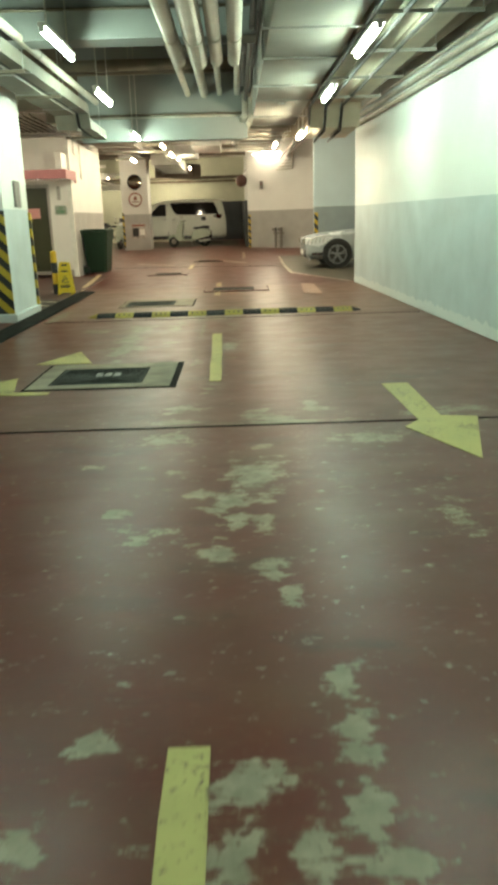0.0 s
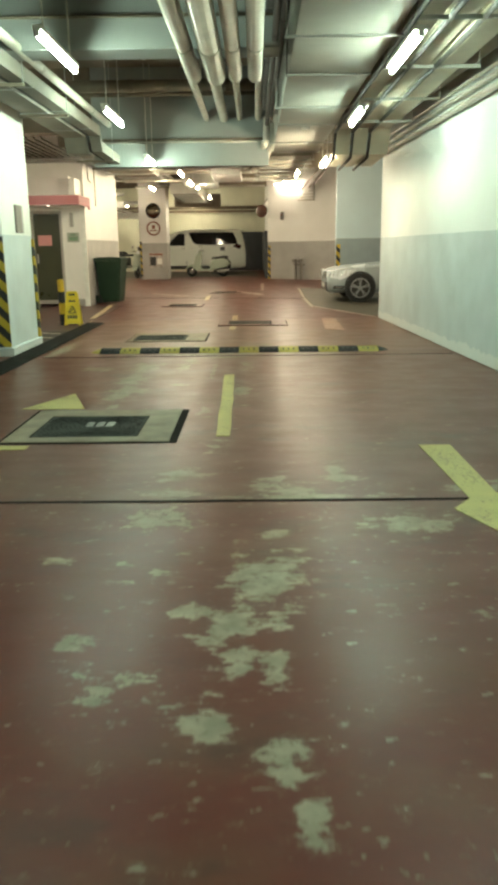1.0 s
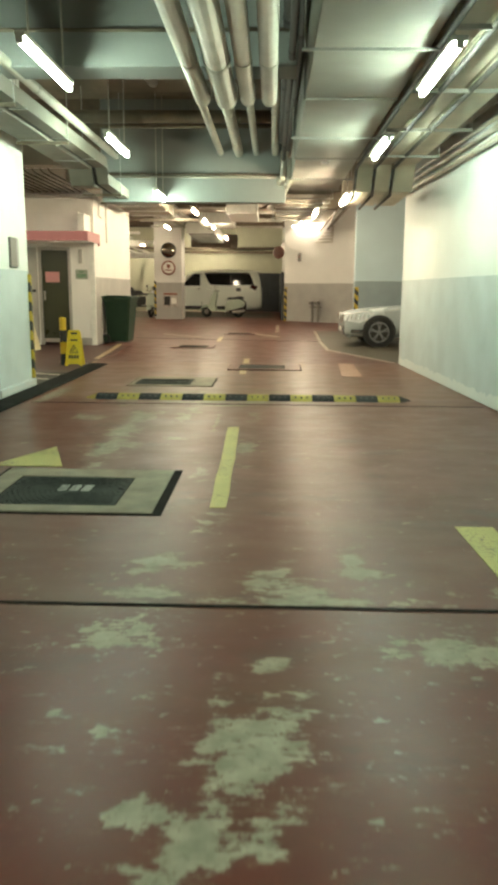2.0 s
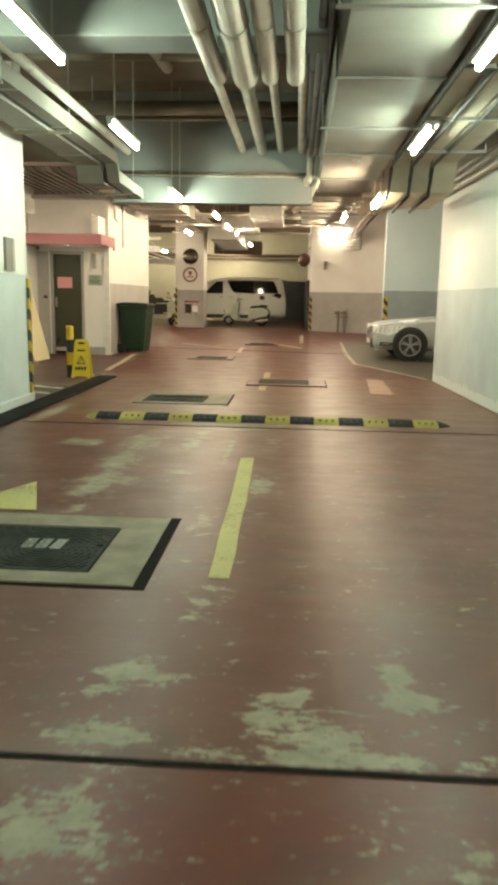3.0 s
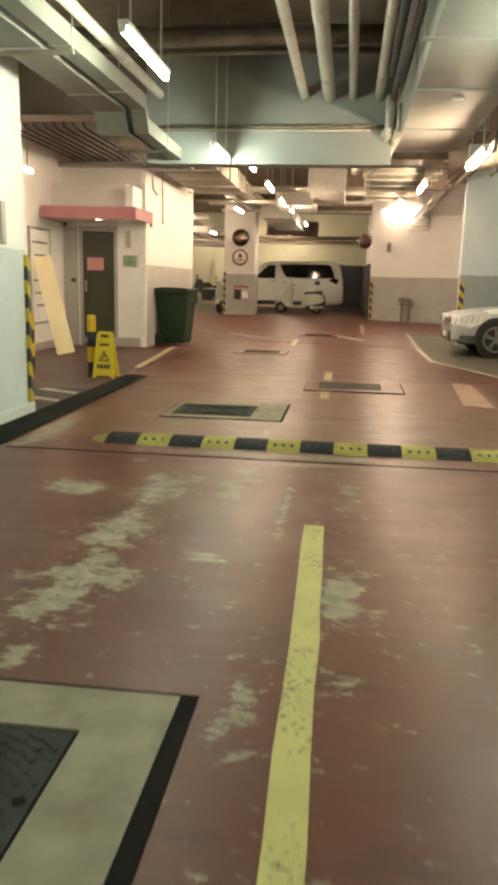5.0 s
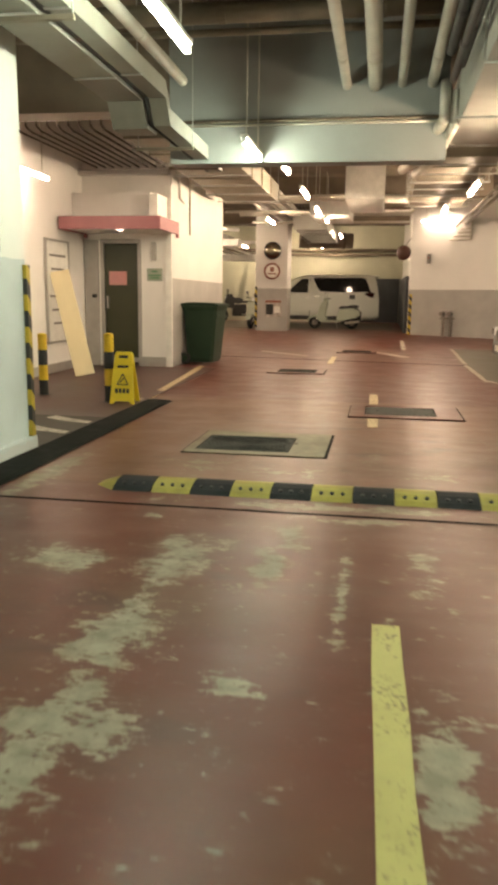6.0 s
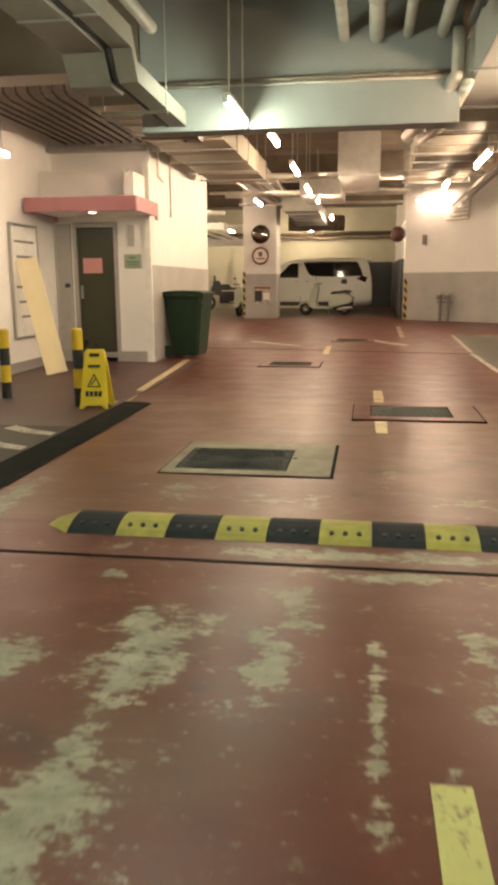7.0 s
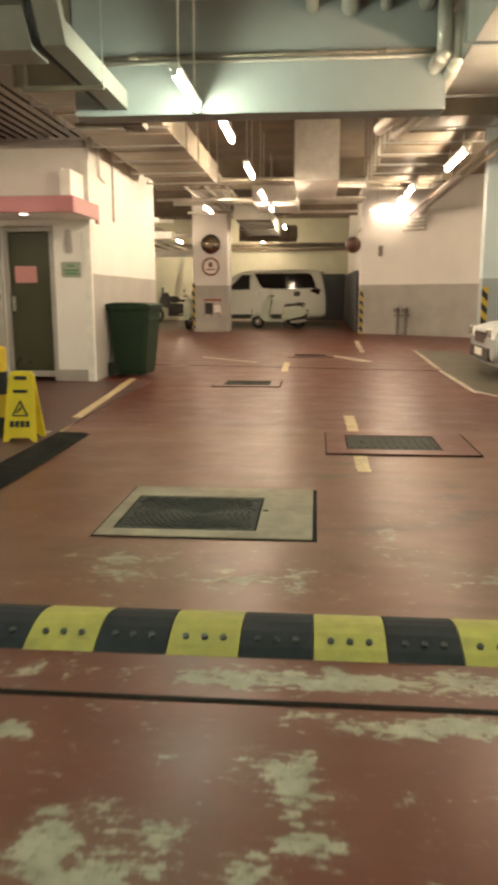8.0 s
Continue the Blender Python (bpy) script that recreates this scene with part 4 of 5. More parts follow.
# sheet-metal duct above the right half of the lane
def duct(name, x0, x1, y0, y1, z0, z1, material, label, step=1.2, lip=0.018):
    t = thing(name, label, "duct", ((x0 + x1) / 2, y0, z0))
    w = (x1 - x0) / 2
    part("casing", B(-w, w, 0, y1 - y0, 0, z1 - z0, bevel=0.008), material, t)
    k = max(1, round((y1 - y0) / step))
    for i in range(k + 1):
        y = (y1 - y0) * i / k
        f = bmesh.new()
        box(f, -w - lip, w + lip, y - 0.018, y + 0.018, -lip, -0.001)
        box(f, -w - lip, -w - 0.001, y - 0.018, y + 0.018, -0.001, z1 - z0)
        box(f, w + 0.001, w + lip, y - 0.018, y + 0.018, -0.001, z1 - z0)
        part("flange", f, material, t, "folded flange")
    for i in range(k):
        y = (y1 - y0) * (i + 0.5) / k
        hb = bmesh.new()
        box(hb, -w - 0.09, w + 0.09, y - 0.014, y + 0.014, -0.055, -0.037)
        rod(hb, (-w - 0.07, y, -0.05), (-w - 0.07, y, SLAB - z0), 0.006, 6)
        rod(hb, (w + 0.07, y, -0.05), (w + 0.07, y, SLAB - z0), 0.006, 6)
        part("hanger", hb, M_GALV, t)
    return t


duct("air_duct", 0.55, 1.36, -7.2, 14.9, 2.92, 3.45, M_DUCT, "wide sheet-metal air duct with folded flanges", step=3.2)
duct("air_duct", 0.32, 1.30, 15.9, 21.3, 2.95, 3.35, M_DUCT_BROWN, "wide ribbed air duct beyond the beam", step=0.75)
single("duct_vent", B(0.9, 1.0, 12.0, 12.08, 2.90, 2.919), M_WHITE, "small round sensor under the duct", "sensor")


# cable trays: run level, then dip under the beam line
def tray(x0, x1, ys, zs, label, cables=True, lip=0.07):
    t = thing("cable_tray", label, "cable tray", ((x0 + x1) / 2, ys[0], zs[0]), group="cable trays")
    w = (x1 - x0) / 2
    for i in range(len(ys) - 1):
        a, b = (ys[i] - ys[0], zs[i] - zs[0]), (ys[i + 1] - ys[0], zs[i + 1] - zs[0])
        bm = prism(bmesh.new(), [a, b, (b[0], b[1] + 0.012), (a[0], a[1] + 0.012)], "x", -w, w)
        part("tray_bottom", bm, M_TRAY, t)
        for s in (-1, 1):
            bm = prism(bmesh.new(), [(a[0], a[1] + 0.013), (b[0], b[1] + 0.013), (b[0], b[1] + lip), (a[0], a[1] + lip)], "x", s * w - 0.006, s * w + 0.006)
            part("tray_side", bm, M_TRAY, t)
        if cables:
            for k in range(3):
                x = -w * 0.6 + w * 0.6 * k
                part("cable", R((x, a[0], a[1] + 0.05), (x, b[0], b[1] + 0.05), 0.022, seg=8), M_CABLE, t, "black power cable")
    return t


RT_Y, RT_Z = (-7.2, 12.45, 12.70, 14.3), (2.95, 2.95, 2.62, 2.60)
for x0, x1 in ((1.43, 1.64), (1.69, 1.89), (1.94, 2.22)):
    tray(x0, x1, RT_Y, RT_Z, "pale cable tray dipping beside the duct")
for x in (1.41, 1.665, 1.915):
    pipe("cable_run", [(x, -7.2, 2.88), (x, 12.40, 2.90), (x, 12.65, 2.57), (x, 14.3, 2.55)], 0.022, M_CABLE, "black cable clipped between the trays")
for i, y in enumerate((1.2, 3.1, 5.0, 6.6, 8.2, 9.8, 11.4)):
    st = thing("tray_bracket", "steel channel carrying the cable trays", "bracket", (1.93, y, 2.89), group="tray brackets")
    part("channel", B(-0.53, 0.40, -0.015, 0.015, -0.015, 0.015), M_DUCT, st)
    for x in (-0.515, 0.39):
        part("drop_rod", R((x, 0, 0.016), (x, 0, SLAB - 2.89), 0.006, seg=6), M_GALV, st)
for dx, z, r in ((-0.07, 2.80, 0.035), (-0.06, 2.92, 0.03), (-0.05, 3.03, 0.022)):
    pipe("wall_pipe", [(3.30 + dx, -7.0, z), (2.46 + dx, 14.55, z)], r, M_PIPE, "pale pipe along the head of the long wall", "wall pipes", flange=8)
pipe("wall_pipe", [(3.12, -6.9, 3.2), (2.36, 12.4, 3.2)], 0.10, M_PIPE_DARK, "brown lagged pipe above the long wall", "wall pipes", flange=6)

# left trunking: runs along the lane and dips under the beam
LT_Y, LT_Z = (-7.2, 12.32, 12.46, 14.75), (2.86, 2.86, 2.66, 2.62)


def trunk(x0, x1, ys, zs, h, material, label):
    t = thing("cable_trunking", label, "trunking", ((x0 + x1) / 2, ys[0], zs[0]), group="trunking")
    w = (x1 - x0) / 2
    for i in range(len(ys) - 1):
        a, b = (ys[i] - ys[0], zs[i] - zs[0]), (ys[i + 1] - ys[0], zs[i + 1] - zs[0])
        part("length", prism(bmesh.new(), [a, b, (b[0], b[1] + h), (a[0], a[1] + h)], "x", -w, w), material, t)
    d = 0.6
    while d < ys[-1] - ys[0]:
        if d < ys[1] - ys[0] - 0.1:
            part("cover_strap", B(-w - 0.008, w + 0.008, d - 0.015, d + 0.015, -0.008, -0.001), M_GALV, t)
        d += 1.4
    return t


trunk(-2.56, -2.24, LT_Y[:3] + (12.75,), LT_Z[:3] + (2.66,), 0.16, M_TRUNK, "wide grey trunking along the column line")
trunk(-2.18, -2.03, LT_Y, [z + 0.02 for z in LT_Z], 0.14, M_TRUNK, "narrow pale trunking along the column line")
# the dark slit between the trunkings, drawn as a black rod
pipe("conduit", [(-2.21, -7.2, 2.90), (-2.21, 12.32, 2.90), (-2.21, 12.46, 2.70), (-2.21, 14.75, 2.66)], 0.02, M_CABLE, "black rod put in for the shaded slit between the trunkings", flange=0)
pipe("conduit", [(-1.93, -7.2, 3.06), (-1.93, 12.5, 3.06)], 0.045, M_PIPE, "pale pipe beside the trunking", flange=8)
for y in (1.6, 3.4, 5.2, 8.4, 10.2, 13.2, 14.4):
    z = 2.84 if y < 12 else 2.635
    st = thing("tray_bracket", "steel channel carrying the trunking", "bracket", (-2.27, y, z), group="tray brackets")
    part("channel", B(-0.31, 0.27, -0.018, 0.018, -0.03, -0.001), M_PIPE_DARK, st)
    for x in (-0.29, 0.26):
        part("drop_rod", R((x, 0, 0.0), (x, 0, SLAB - z), 0.006, seg=6), M_GALV, st)
# conduits dropping and running to the lobby head
for i in range(9):
    x = -4.72 + 0.14 * i
    pipe("conduit", [(x, 15.0, 3.9), (x, 15.0, 3.24), (x, 15.15, 3.20), (x, 17.85, 3.20)], 0.014, M_CONDUIT, "brown conduit dropping to the lobby wall", "lobby conduits", seg=8)
single("beam_left", B(-5.0, -2.47, 14.0, 14.4, 3.16, SLAB - 0.002), M_SLAB, "brown concrete beam by the lobby", "beam", kind="structure")
pipe("wall_conduit", [(-3.47, 18.3, 3.3), (-3.47, 18.3, 2.75), (-3.47, 18.6, 2.7)], 0.02, M_WHITE, "white conduit on the lobby side wall")
pipe("wall_conduit", [(-3.47, 19.0, 3.3), (-3.47, 19.0, 2.2)], 0.015, M_PIPE, "thin conduit on the lobby side wall")
single("cable_trunk_box", B(-3.70, -3.56, 17.30, 17.858, 2.36, 2.70, bevel=0.008), M_WHITE, "white junction box above the canopy", "junction box")


# ---------------------------------------------------------------- fluorescent fittings
def tube_light(x, y0, y1, z, material, hang=SLAB, label="fluorescent batten lamp, lit, hung on two rods, some added as fill", turn=0, wide=0.036):
    t = thing("tube_light", label, "lamp", (x, (y0 + y1) / 2, z), turn=turn, group="fluorescent lamps")
    h = (y1 - y0) / 2
    part("housing", B(-wide, wide, -h, h, 0.030, 0.066, bevel=0.006), M_WHITE, t, "white enamelled batten")
    part("tube", R((0, -h + 0.03, 0), (0, h - 0.03, 0), 0.021, seg=12), material, t, "glowing tube", smooth=True)
    for s in (-1, 1):
        part("end_cap", B(-0.022, 0.022, s * h - 0.018, s * h + 0.018, -0.018, 0.033, bevel=0.004), M_WHITE, t)
        part("drop_rod", R((0, s * h * 0.7, 0.062), (0, s * h * 0.7, hang - z), 0.008, seg=6), M_PIPE, t)
    return t


# the last two battens of each cool row are unseen, added over the near lane
for x, y0, y1, z in ((-1.40, 6.68, 7.95, 2.84), (-1.46, 9.6, 10.8, 2.79), (-1.46, 12.95, 13.95, 2.63), (-1.4, 2.6, 3.9, 2.84), (-1.4, -1.5, -0.2, 2.84)):
    tube_light(x, y0, y1, z, M_COOL)
for x, y0, y1, z in ((1.45, 6.6, 7.85, 2.78), (1.43, 9.5, 10.65, 2.74), (1.45, 2.8, 4.0, 2.78), (1.45, -1.2, 0.0, 2.78)):
    tube_light(x, y0, y1, z, M_COOL, hang=2.93, wide=0.055)
for x, y0, y1, z in ((1.12, 16.7, 18.0, 2.72), (-1.48, 15.6, 16.7, 2.88), (-1.5, 18.6, 19.8, 2.90), (-1.52, 21.5, 22.7, 2.90), (-1.52, 24.6, 25.3, 2.95), (-1.45, 29.6, 30.8, 2.95), (0.95, 20.0, 21.0, 2.75)):
    tube_light(x, y0, y1, z, M_WARM)
tube_light(1.34, 12.75, 13.95, 2.57, M_WARM, hang=2.92)
tube_light(-4.66, 14.6, 15.8, 2.72, M_WARM_SOFT)
tube_light(1.40, 28.45, 29.55, 3.30, M_WARM_WALL, turn=57)
# most of these battens are added fill that brightens the far hall and bays
for x, y0, y1 in ((-6.2, 26.0, 27.3), (-6.6, 30.5, 31.8), (-7.0, 34.0, 35.3), (-9.5, 27, 28.3), (-2.6, 36.9, 38.1), (5.2, 17.2, 18.5), (-5.7, 36.6, 37.8), (-8.2, 31.0, 32.3), (-5.6, 28.2, 29.5), (3.6, 23.3, 24.6), (1.2, 23.6, 24.9), (-3.0, 25.0, 26.3)):
    tube_light(x, y0, y1, 3.0, M_WARM)

# ---------------------------------------------------------------- clutter under the far ceiling
single("boxed_duct", B(-0.92, -0.15, 21.4, 24.2, 3.06, SLAB - 0.01, bevel=0.012), M_WHITE, "white boxed duct dropping from the slab", "duct")
single("boxed_duct", B(-1.9, -0.95, 24.5, 27.0, 3.05, 3.5, bevel=0.012), M_WHITE, "cream boxed duct under the slab", "duct")
for i in range(7):
    pipe("cross_pipe", [(-4.0 - 0.2 * (i % 2), 22.6 + 1.05 * i, 3.25 + 0.07 * (i % 3)), (0.6, 22.6 + 1.05 * i, 3.25 + 0.07 * (i % 3))], 0.035 + 0.012 * (i % 3), M_PIPE, "pale pipe across the far ceiling", "far pipes", flange=2, seg=10)
for i in range(5):
    pipe("far_pipe", [(-3.3 + 0.22 * i, 14.6, 3.45 + 0.05 * (i % 2)), (-3.3 + 0.22 * i, 29.8, 3.45 + 0.05 * (i % 2))], 0.04 + 0.01 * (i % 2), M_PIPE, "pale pipe along the far ceiling", "far pipes", flange=5, seg=10)
for i in range(2):
    pipe("far_pipe", [(1.9 + 0.25 * i, 15.0, 3.25 + 0.06 * (i % 2)), (1.9 + 0.25 * i, 29.0 - 0.164 * i, 3.25 + 0.06 * (i % 2))], 0.03 + 0.012 * (i % 2), M_PIPE_DARK, "brown pipe over the parking bay", "far pipes", flange=5, seg=10)
duct("air_duct", -3.2, -2.2, 14.7, 21.0, 3.02, 3.35, M_DUCT_BROWN, "shallow air duct beside the lobby", step=1.0)
duct("air_duct", -2.6, -1.7, 27.5, 33.8, 2.95, 3.3, M_DUCT, "air duct leading to the van bay", step=1.0)
pipe("round_duct", [(-3.0, 33.0, 3.0), (-1.2, 33.4, 3.0)], 0.26, M_SLAB, "round fan casing under the slab", flange=3, seg=20)
duct("air_duct", -6.8, -5.9, 23.0, 36.0, 3.05, 3.4, M_DUCT, "air duct over the far parking area", step=1.2)
pipe("back_wall_pipe", [(-8.0, 38.4, 2.92), (0.6, 38.4, 2.92)], 0.07, M_PIPE_DARK, "brown pipe along the back wall", flange=4)
single("back_wall_ledge", B(-8.0, 0.6, 38.42, 38.598, 2.70, 2.80), M_SLAB, "dark ledge along the back wall", "ledge", kind="structure")
for i in range(6):
    pipe("cross_pipe", [(-16.0, 24.5 + 1.9 * i, 2.75 + 0.12 * (i % 3)), (-4.3, 24.5 + 1.9 * i, 2.75 + 0.12 * (i % 3))], 0.05, M_WHITE, "white pipe over the far parking area", "far pipes", flange=3, seg=10)
for i in range(3):
    pipe("far_pipe", [(-5.2 - 0.3 * i, 21.95, 2.75 - 0.05 * i), (-5.2 - 0.3 * i, 38.65, 2.75 - 0.05 * i)], 0.035, M_WHITE, "white pipe along the far parking area", "far pipes", flange=4, seg=10)
for y, z, d in ((25.5, 2.86, 0.22), (29.0, 2.58, 0.2), (33.0, 2.32, 0.16), (36.0, 2.40, 0.25)):
    single("boxed_duct", B(-15.9, -4.45, y, y + 0.5, z, z + d, bevel=0.01), M_WHITE, "white boxed duct over the far parking area", "duct")
# pipe coil on the far wall head
for i in range(4):
    pp = pipe("wall_pipe", [(2.30, 28.62 - 0.04 * i, 3.5), (2.30, 28.62 - 0.04 * i, 2.75 + 0.1 * i), (1.75 + 0.1 * i, 28.97 - 0.05 * i, 2.75 + 0.1 * i)], 0.025, M_PIPE, "pale bent pipe on the far wall", "wall pipes", seg=8)

# ---------------------------------------------------------------- loose things by the lobby
def stripe_post(x, y, h):
    t = thing("bollard", "slim bollard in yellow and black bands", "bollard", (x, y, 0.005), group="bollards")
    n = 4
    for i in range(n):
        part("band", R((0, 0, h * i / n), (0, 0, h * (i + 1) / n), 0.055, seg=18), M_POST_Y if i % 2 else M_BLACK, t, smooth=False)
    part("cap", dome(bmesh.new(), (0, 0, h), (0, 0, 1), 0.055, 0.02, 18, 3), M_POST_Y, t)
    part("base_plate", B(-0.09, 0.09, -0.09, 0.09, 0, 0.008, bevel=0.003), M_BLACK, t)


stripe_post(-3.12, 13.78, 0.76)
stripe_post(-4.09, 14.18, 0.72)

# folding caution board
cs = thing("caution_sign", "yellow folding wet-floor caution board", "floor sign", (-2.93, 13.75, 0.006), turn=4)
for s in (-1, 1):
    bm = bmesh.new()
    pts = [(-0.14, 0.0), (-0.105, 0.0), (-0.08, 0.035), (0.08, 0.035), (0.105, 0.0), (0.14, 0.0), (0.10, 0.55), (0.08, 0.585), (-0.08, 0.585), (-0.10, 0.55)]
    prism(bm, pts, "y", -0.011, 0.011)
    bmesh.ops.transform(bm, matrix=pose(0, s * 0.13, 0, s * 12), verts=bm.verts)
    pn = part("panel", bm, M_SIGN_Y, cs)
    if s < 0:
        for w, z, hh in ((0.10, 0.53, 0.016), (0.12, 0.42, 0.013), (0.20, 0.15, 0.026)):
            lb = B(-w / 2, w / 2, -0.016, -0.0115, z - hh, z + hh)
            if w == 0.20:
                lb.free()
                lb = bmesh.new()
                for k in range(4):
                    box(lb, -0.082 + 0.043 * k, -0.05 + 0.043 * k, -0.016, -0.0115, z - hh, z + hh)
            bmesh.ops.transform(lb, matrix=pose(0, s * 0.13, 0, s * 12), verts=lb.verts)
            part("lettering_or_glint_bar", lb, M_BLACK, pn)
        tri = bmesh.new()
        for a, b in (((-0.062, 0.22), (0.0, 0.34)), ((0.0, 0.34), (0.062, 0.22)), ((0.062, 0.22), (-0.062, 0.22)), ((-0.03, 0.24), (0.02, 0.30))):
            rod(tri, (a[0], -0.014, a[1]), (b[0], -0.014, b[1]), 0.006, 6)
        bmesh.ops.transform(tri, matrix=pose(0, s * 0.13, 0, s * 12), verts=tri.verts)
        part("warning_triangle", tri, M_BLACK, pn)

# leaning plywood board
ply = single("plywood_board", B(-0.14, 0.14, -0.009, 0.009, 0, 1.62, bevel=0.002), M_PLY, "pale plywood board leaning on the side wall", "board")
low, top = Vector((-4.36, 16.2, 0.012)), Vector((-4.86, 16.55, 1.50))
axis_z = (top - low).normalized()
axis_x = Vector((0.92, 0.4, 0))
axis_x = (axis_x - axis_z * axis_x.dot(axis_z)).normalized()
axis_y = axis_z.cross(axis_x)
mm = Matrix((axis_x, axis_y, axis_z)).transposed().to_4x4()
mm.translation = low + Vector((0, 0, 0.04))
ply.matrix_basis = mm


# wheeled bin
def wheelie_bin(x, y, turn):
    t = thing("wheelie_bin", "dark green plastic wheelie bin with a closed lid", "bin", (x, y, 0), turn=turn)
    bm = bmesh.new()
    lv = []
    for z, w, d0, d1 in ((0.04, 0.22, -0.24, 0.20), (0.10, 0.235, -0.26, 0.22), (0.92, 0.285, -0.34, 0.27), (0.95, 0.30, -0.36, 0.28), (0.99, 0.30, -0.36, 0.28)):
        ring_pts = []
        for px, py in ((-w, d0 + 0.04), (-w + 0.04, d0), (w - 0.04, d0), (w, d0 + 0.04), (w, d1 - 0.04), (w - 0.04, d1), (-w + 0.04, d1), (-w, d1 - 0.04)):
            ring_pts.append(bm.verts.new((px, py, z)))
        lv.append(ring_pts)
    for a, b in zip(lv, lv[1:]):
        for i in range(8):
            bm.faces.new((a[i], a[(i + 1) % 8], b[(i + 1) % 8], b[i]))
    bm.faces.new(lv[0])
    bm.faces.new(lv[-1])
    part("tub", bm, M_BIN, t)
    ld = bmesh.new()
    prism(ld, [(-0.385, 0.992), (0.30, 0.992), (0.31, 1.03), (0.15, 1.055), (-0.30, 1.045), (-0.39, 1.015)], "x", -0.312, 0.312)
    bmesh.ops.bevel(ld, geom=list(ld.edges), offset=0.008, segments=2, affect="EDGES")
    part("lid", ld, M_BIN, t)
    part("handle", run(bmesh.new(), [(-0.24, 0.29, 0.97), (-0.24, 0.37, 0.99), (0.24, 0.37, 0.99), (0.24, 0.29, 0.97)], 0.014), M_BIN, t)
    for s in (-1, 1):
        wh = part("wheel", R((s * 0.20, 0.24, 0.10), (s * 0.26, 0.24, 0.10), 0.10, seg=20), M_TYRE, t, "black rubber wheel")
        part("hub", R((s * 0.26, 0.24, 0.10), (s * 0.268, 0.24, 0.10), 0.05, seg=12), M_BIN, wh)
    part("front_rib", B(-0.26, 0.26, -0.352, -0.335, 0.80, 0.84, bevel=0.004), M_BIN, t)


wheelie_bin(-3.17, 18.72, 82)


# ---------------------------------------------------------------- vehicles
def shell(stations, belt, tumble, cap=True):
    """A car body lofted along its length: (s, z_low, z_top, half_width)."""
    bm = bmesh.new()
    rings = []
    for s, zb, zt, w in stations:
        wt = w * (1 - tumble * max(0.0, (zt - belt)))
        zm = min(belt, zt - 0.10)
        half = [(0.0, zb), (w * 0.80, zb), (w * 0.97, zb + 0.10), (w, (zb + zm) / 2 + 0.05), (w * 0.985, zm), (wt, zt - 0.07), (wt * 0.90, zt - 0.015), (0.0, zt)]
        pts = half + [(-a, z) for a, z in reversed(half[1:-1])]
        rings.append([bm.verts.new((s, a, z)) for a, z in pts])
    k = len(rings[0])
    for a, b in zip(rings, rings[1:]):
        for i in range(k):
            bm.faces.new((a[i], a[(i + 1) % k], b[(i + 1) % k], b[i]))
    bm.faces.new(rings[0])
    bm.faces.new(rings[-1])
    return bm


def side_width(stations, belt, tumble, s, z):
    for (s0, b0, t0, w0), (s1, b1, t1, w1) in zip(stations, stations[1:]):
        if s0 <= s <= s1:
            f = (s - s0) / (s1 - s0)
            zt, w = t0 + (t1 - t0) * f, w0 + (w1 - w0) * f
            wt = w * (1 - tumble * max(0.0, zt - belt))
            zm, zq = min(belt, zt - 0.10), zt - 0.07
            if z <= zm:
                return w
            return w * 0.985 + (wt - w * 0.985) * min(1.0, (z - zm) / max(0.01, zq - zm))
    return stations[-1][3]


def side_pane(stations, belt, tumble, outline, sgn, lift=0.006):
    """A panel that follows the body's side, from an outline in length and height."""
    bm = bmesh.new()
    outer = [bm.verts.new((s, sgn * (side_width(stations, belt, tumble, s, z) + lift), z)) for s, z in outline]
    inner = [bm.verts.new((s, sgn * (side_width(stations, belt, tumble, s, z) - 0.02), z)) for s, z in outline]
    bm.faces.new(outer)
    for i in range(len(outline)):
        j = (i + 1) % len(outline)
        bm.faces.new((outer[i], outer[j], inner[j], inner[i]))
    return bm


def car_wheel(parent, s, y, r, w, sgn, spokes=5):
    wh = part("wheel", R((s, y - sgn * w, r), (s, y, r), r, seg=28), M_TYRE, parent, "black tyre on an alloy rim")
    part("rim", ring(bmesh.new(), (s, y + sgn * 0.004, r), (0, 1, 0), r * 0.66, 0.014), M_RIM, wh, "bright alloy rim")
    part("rim_well", disc(bmesh.new(), (s, y - sgn * 0.02, r), (0, sgn, 0), r * 0.64, 0.022), M_DARKMACH, wh)
    for k in range(spokes):
        bm = bmesh.new()
        for tilt in (-0.13, 0.13):
            box(bm, -0.012, 0.012, -0.008, 0.008, 0.02, r * 0.66, bevel=0.004, m=Matrix.Translation((s, y + sgn * 0.012, r)) @ Matrix.Rotation(2 * math.pi * k / spokes + tilt, 4, "Y"))
        part("spoke", bm, M_RIM, wh)
    part("hub", disc(bmesh.new(), (s, y + sgn * 0.01, r), (0, sgn, 0), 0.05, 0.02, 14), M_RIM, wh)


def soften(ob):
    """Rounds a lofted body."""
    mod = ob.modifiers.new("rounded", "SUBSURF")
    mod.levels = mod.render_levels = 2
    return ob


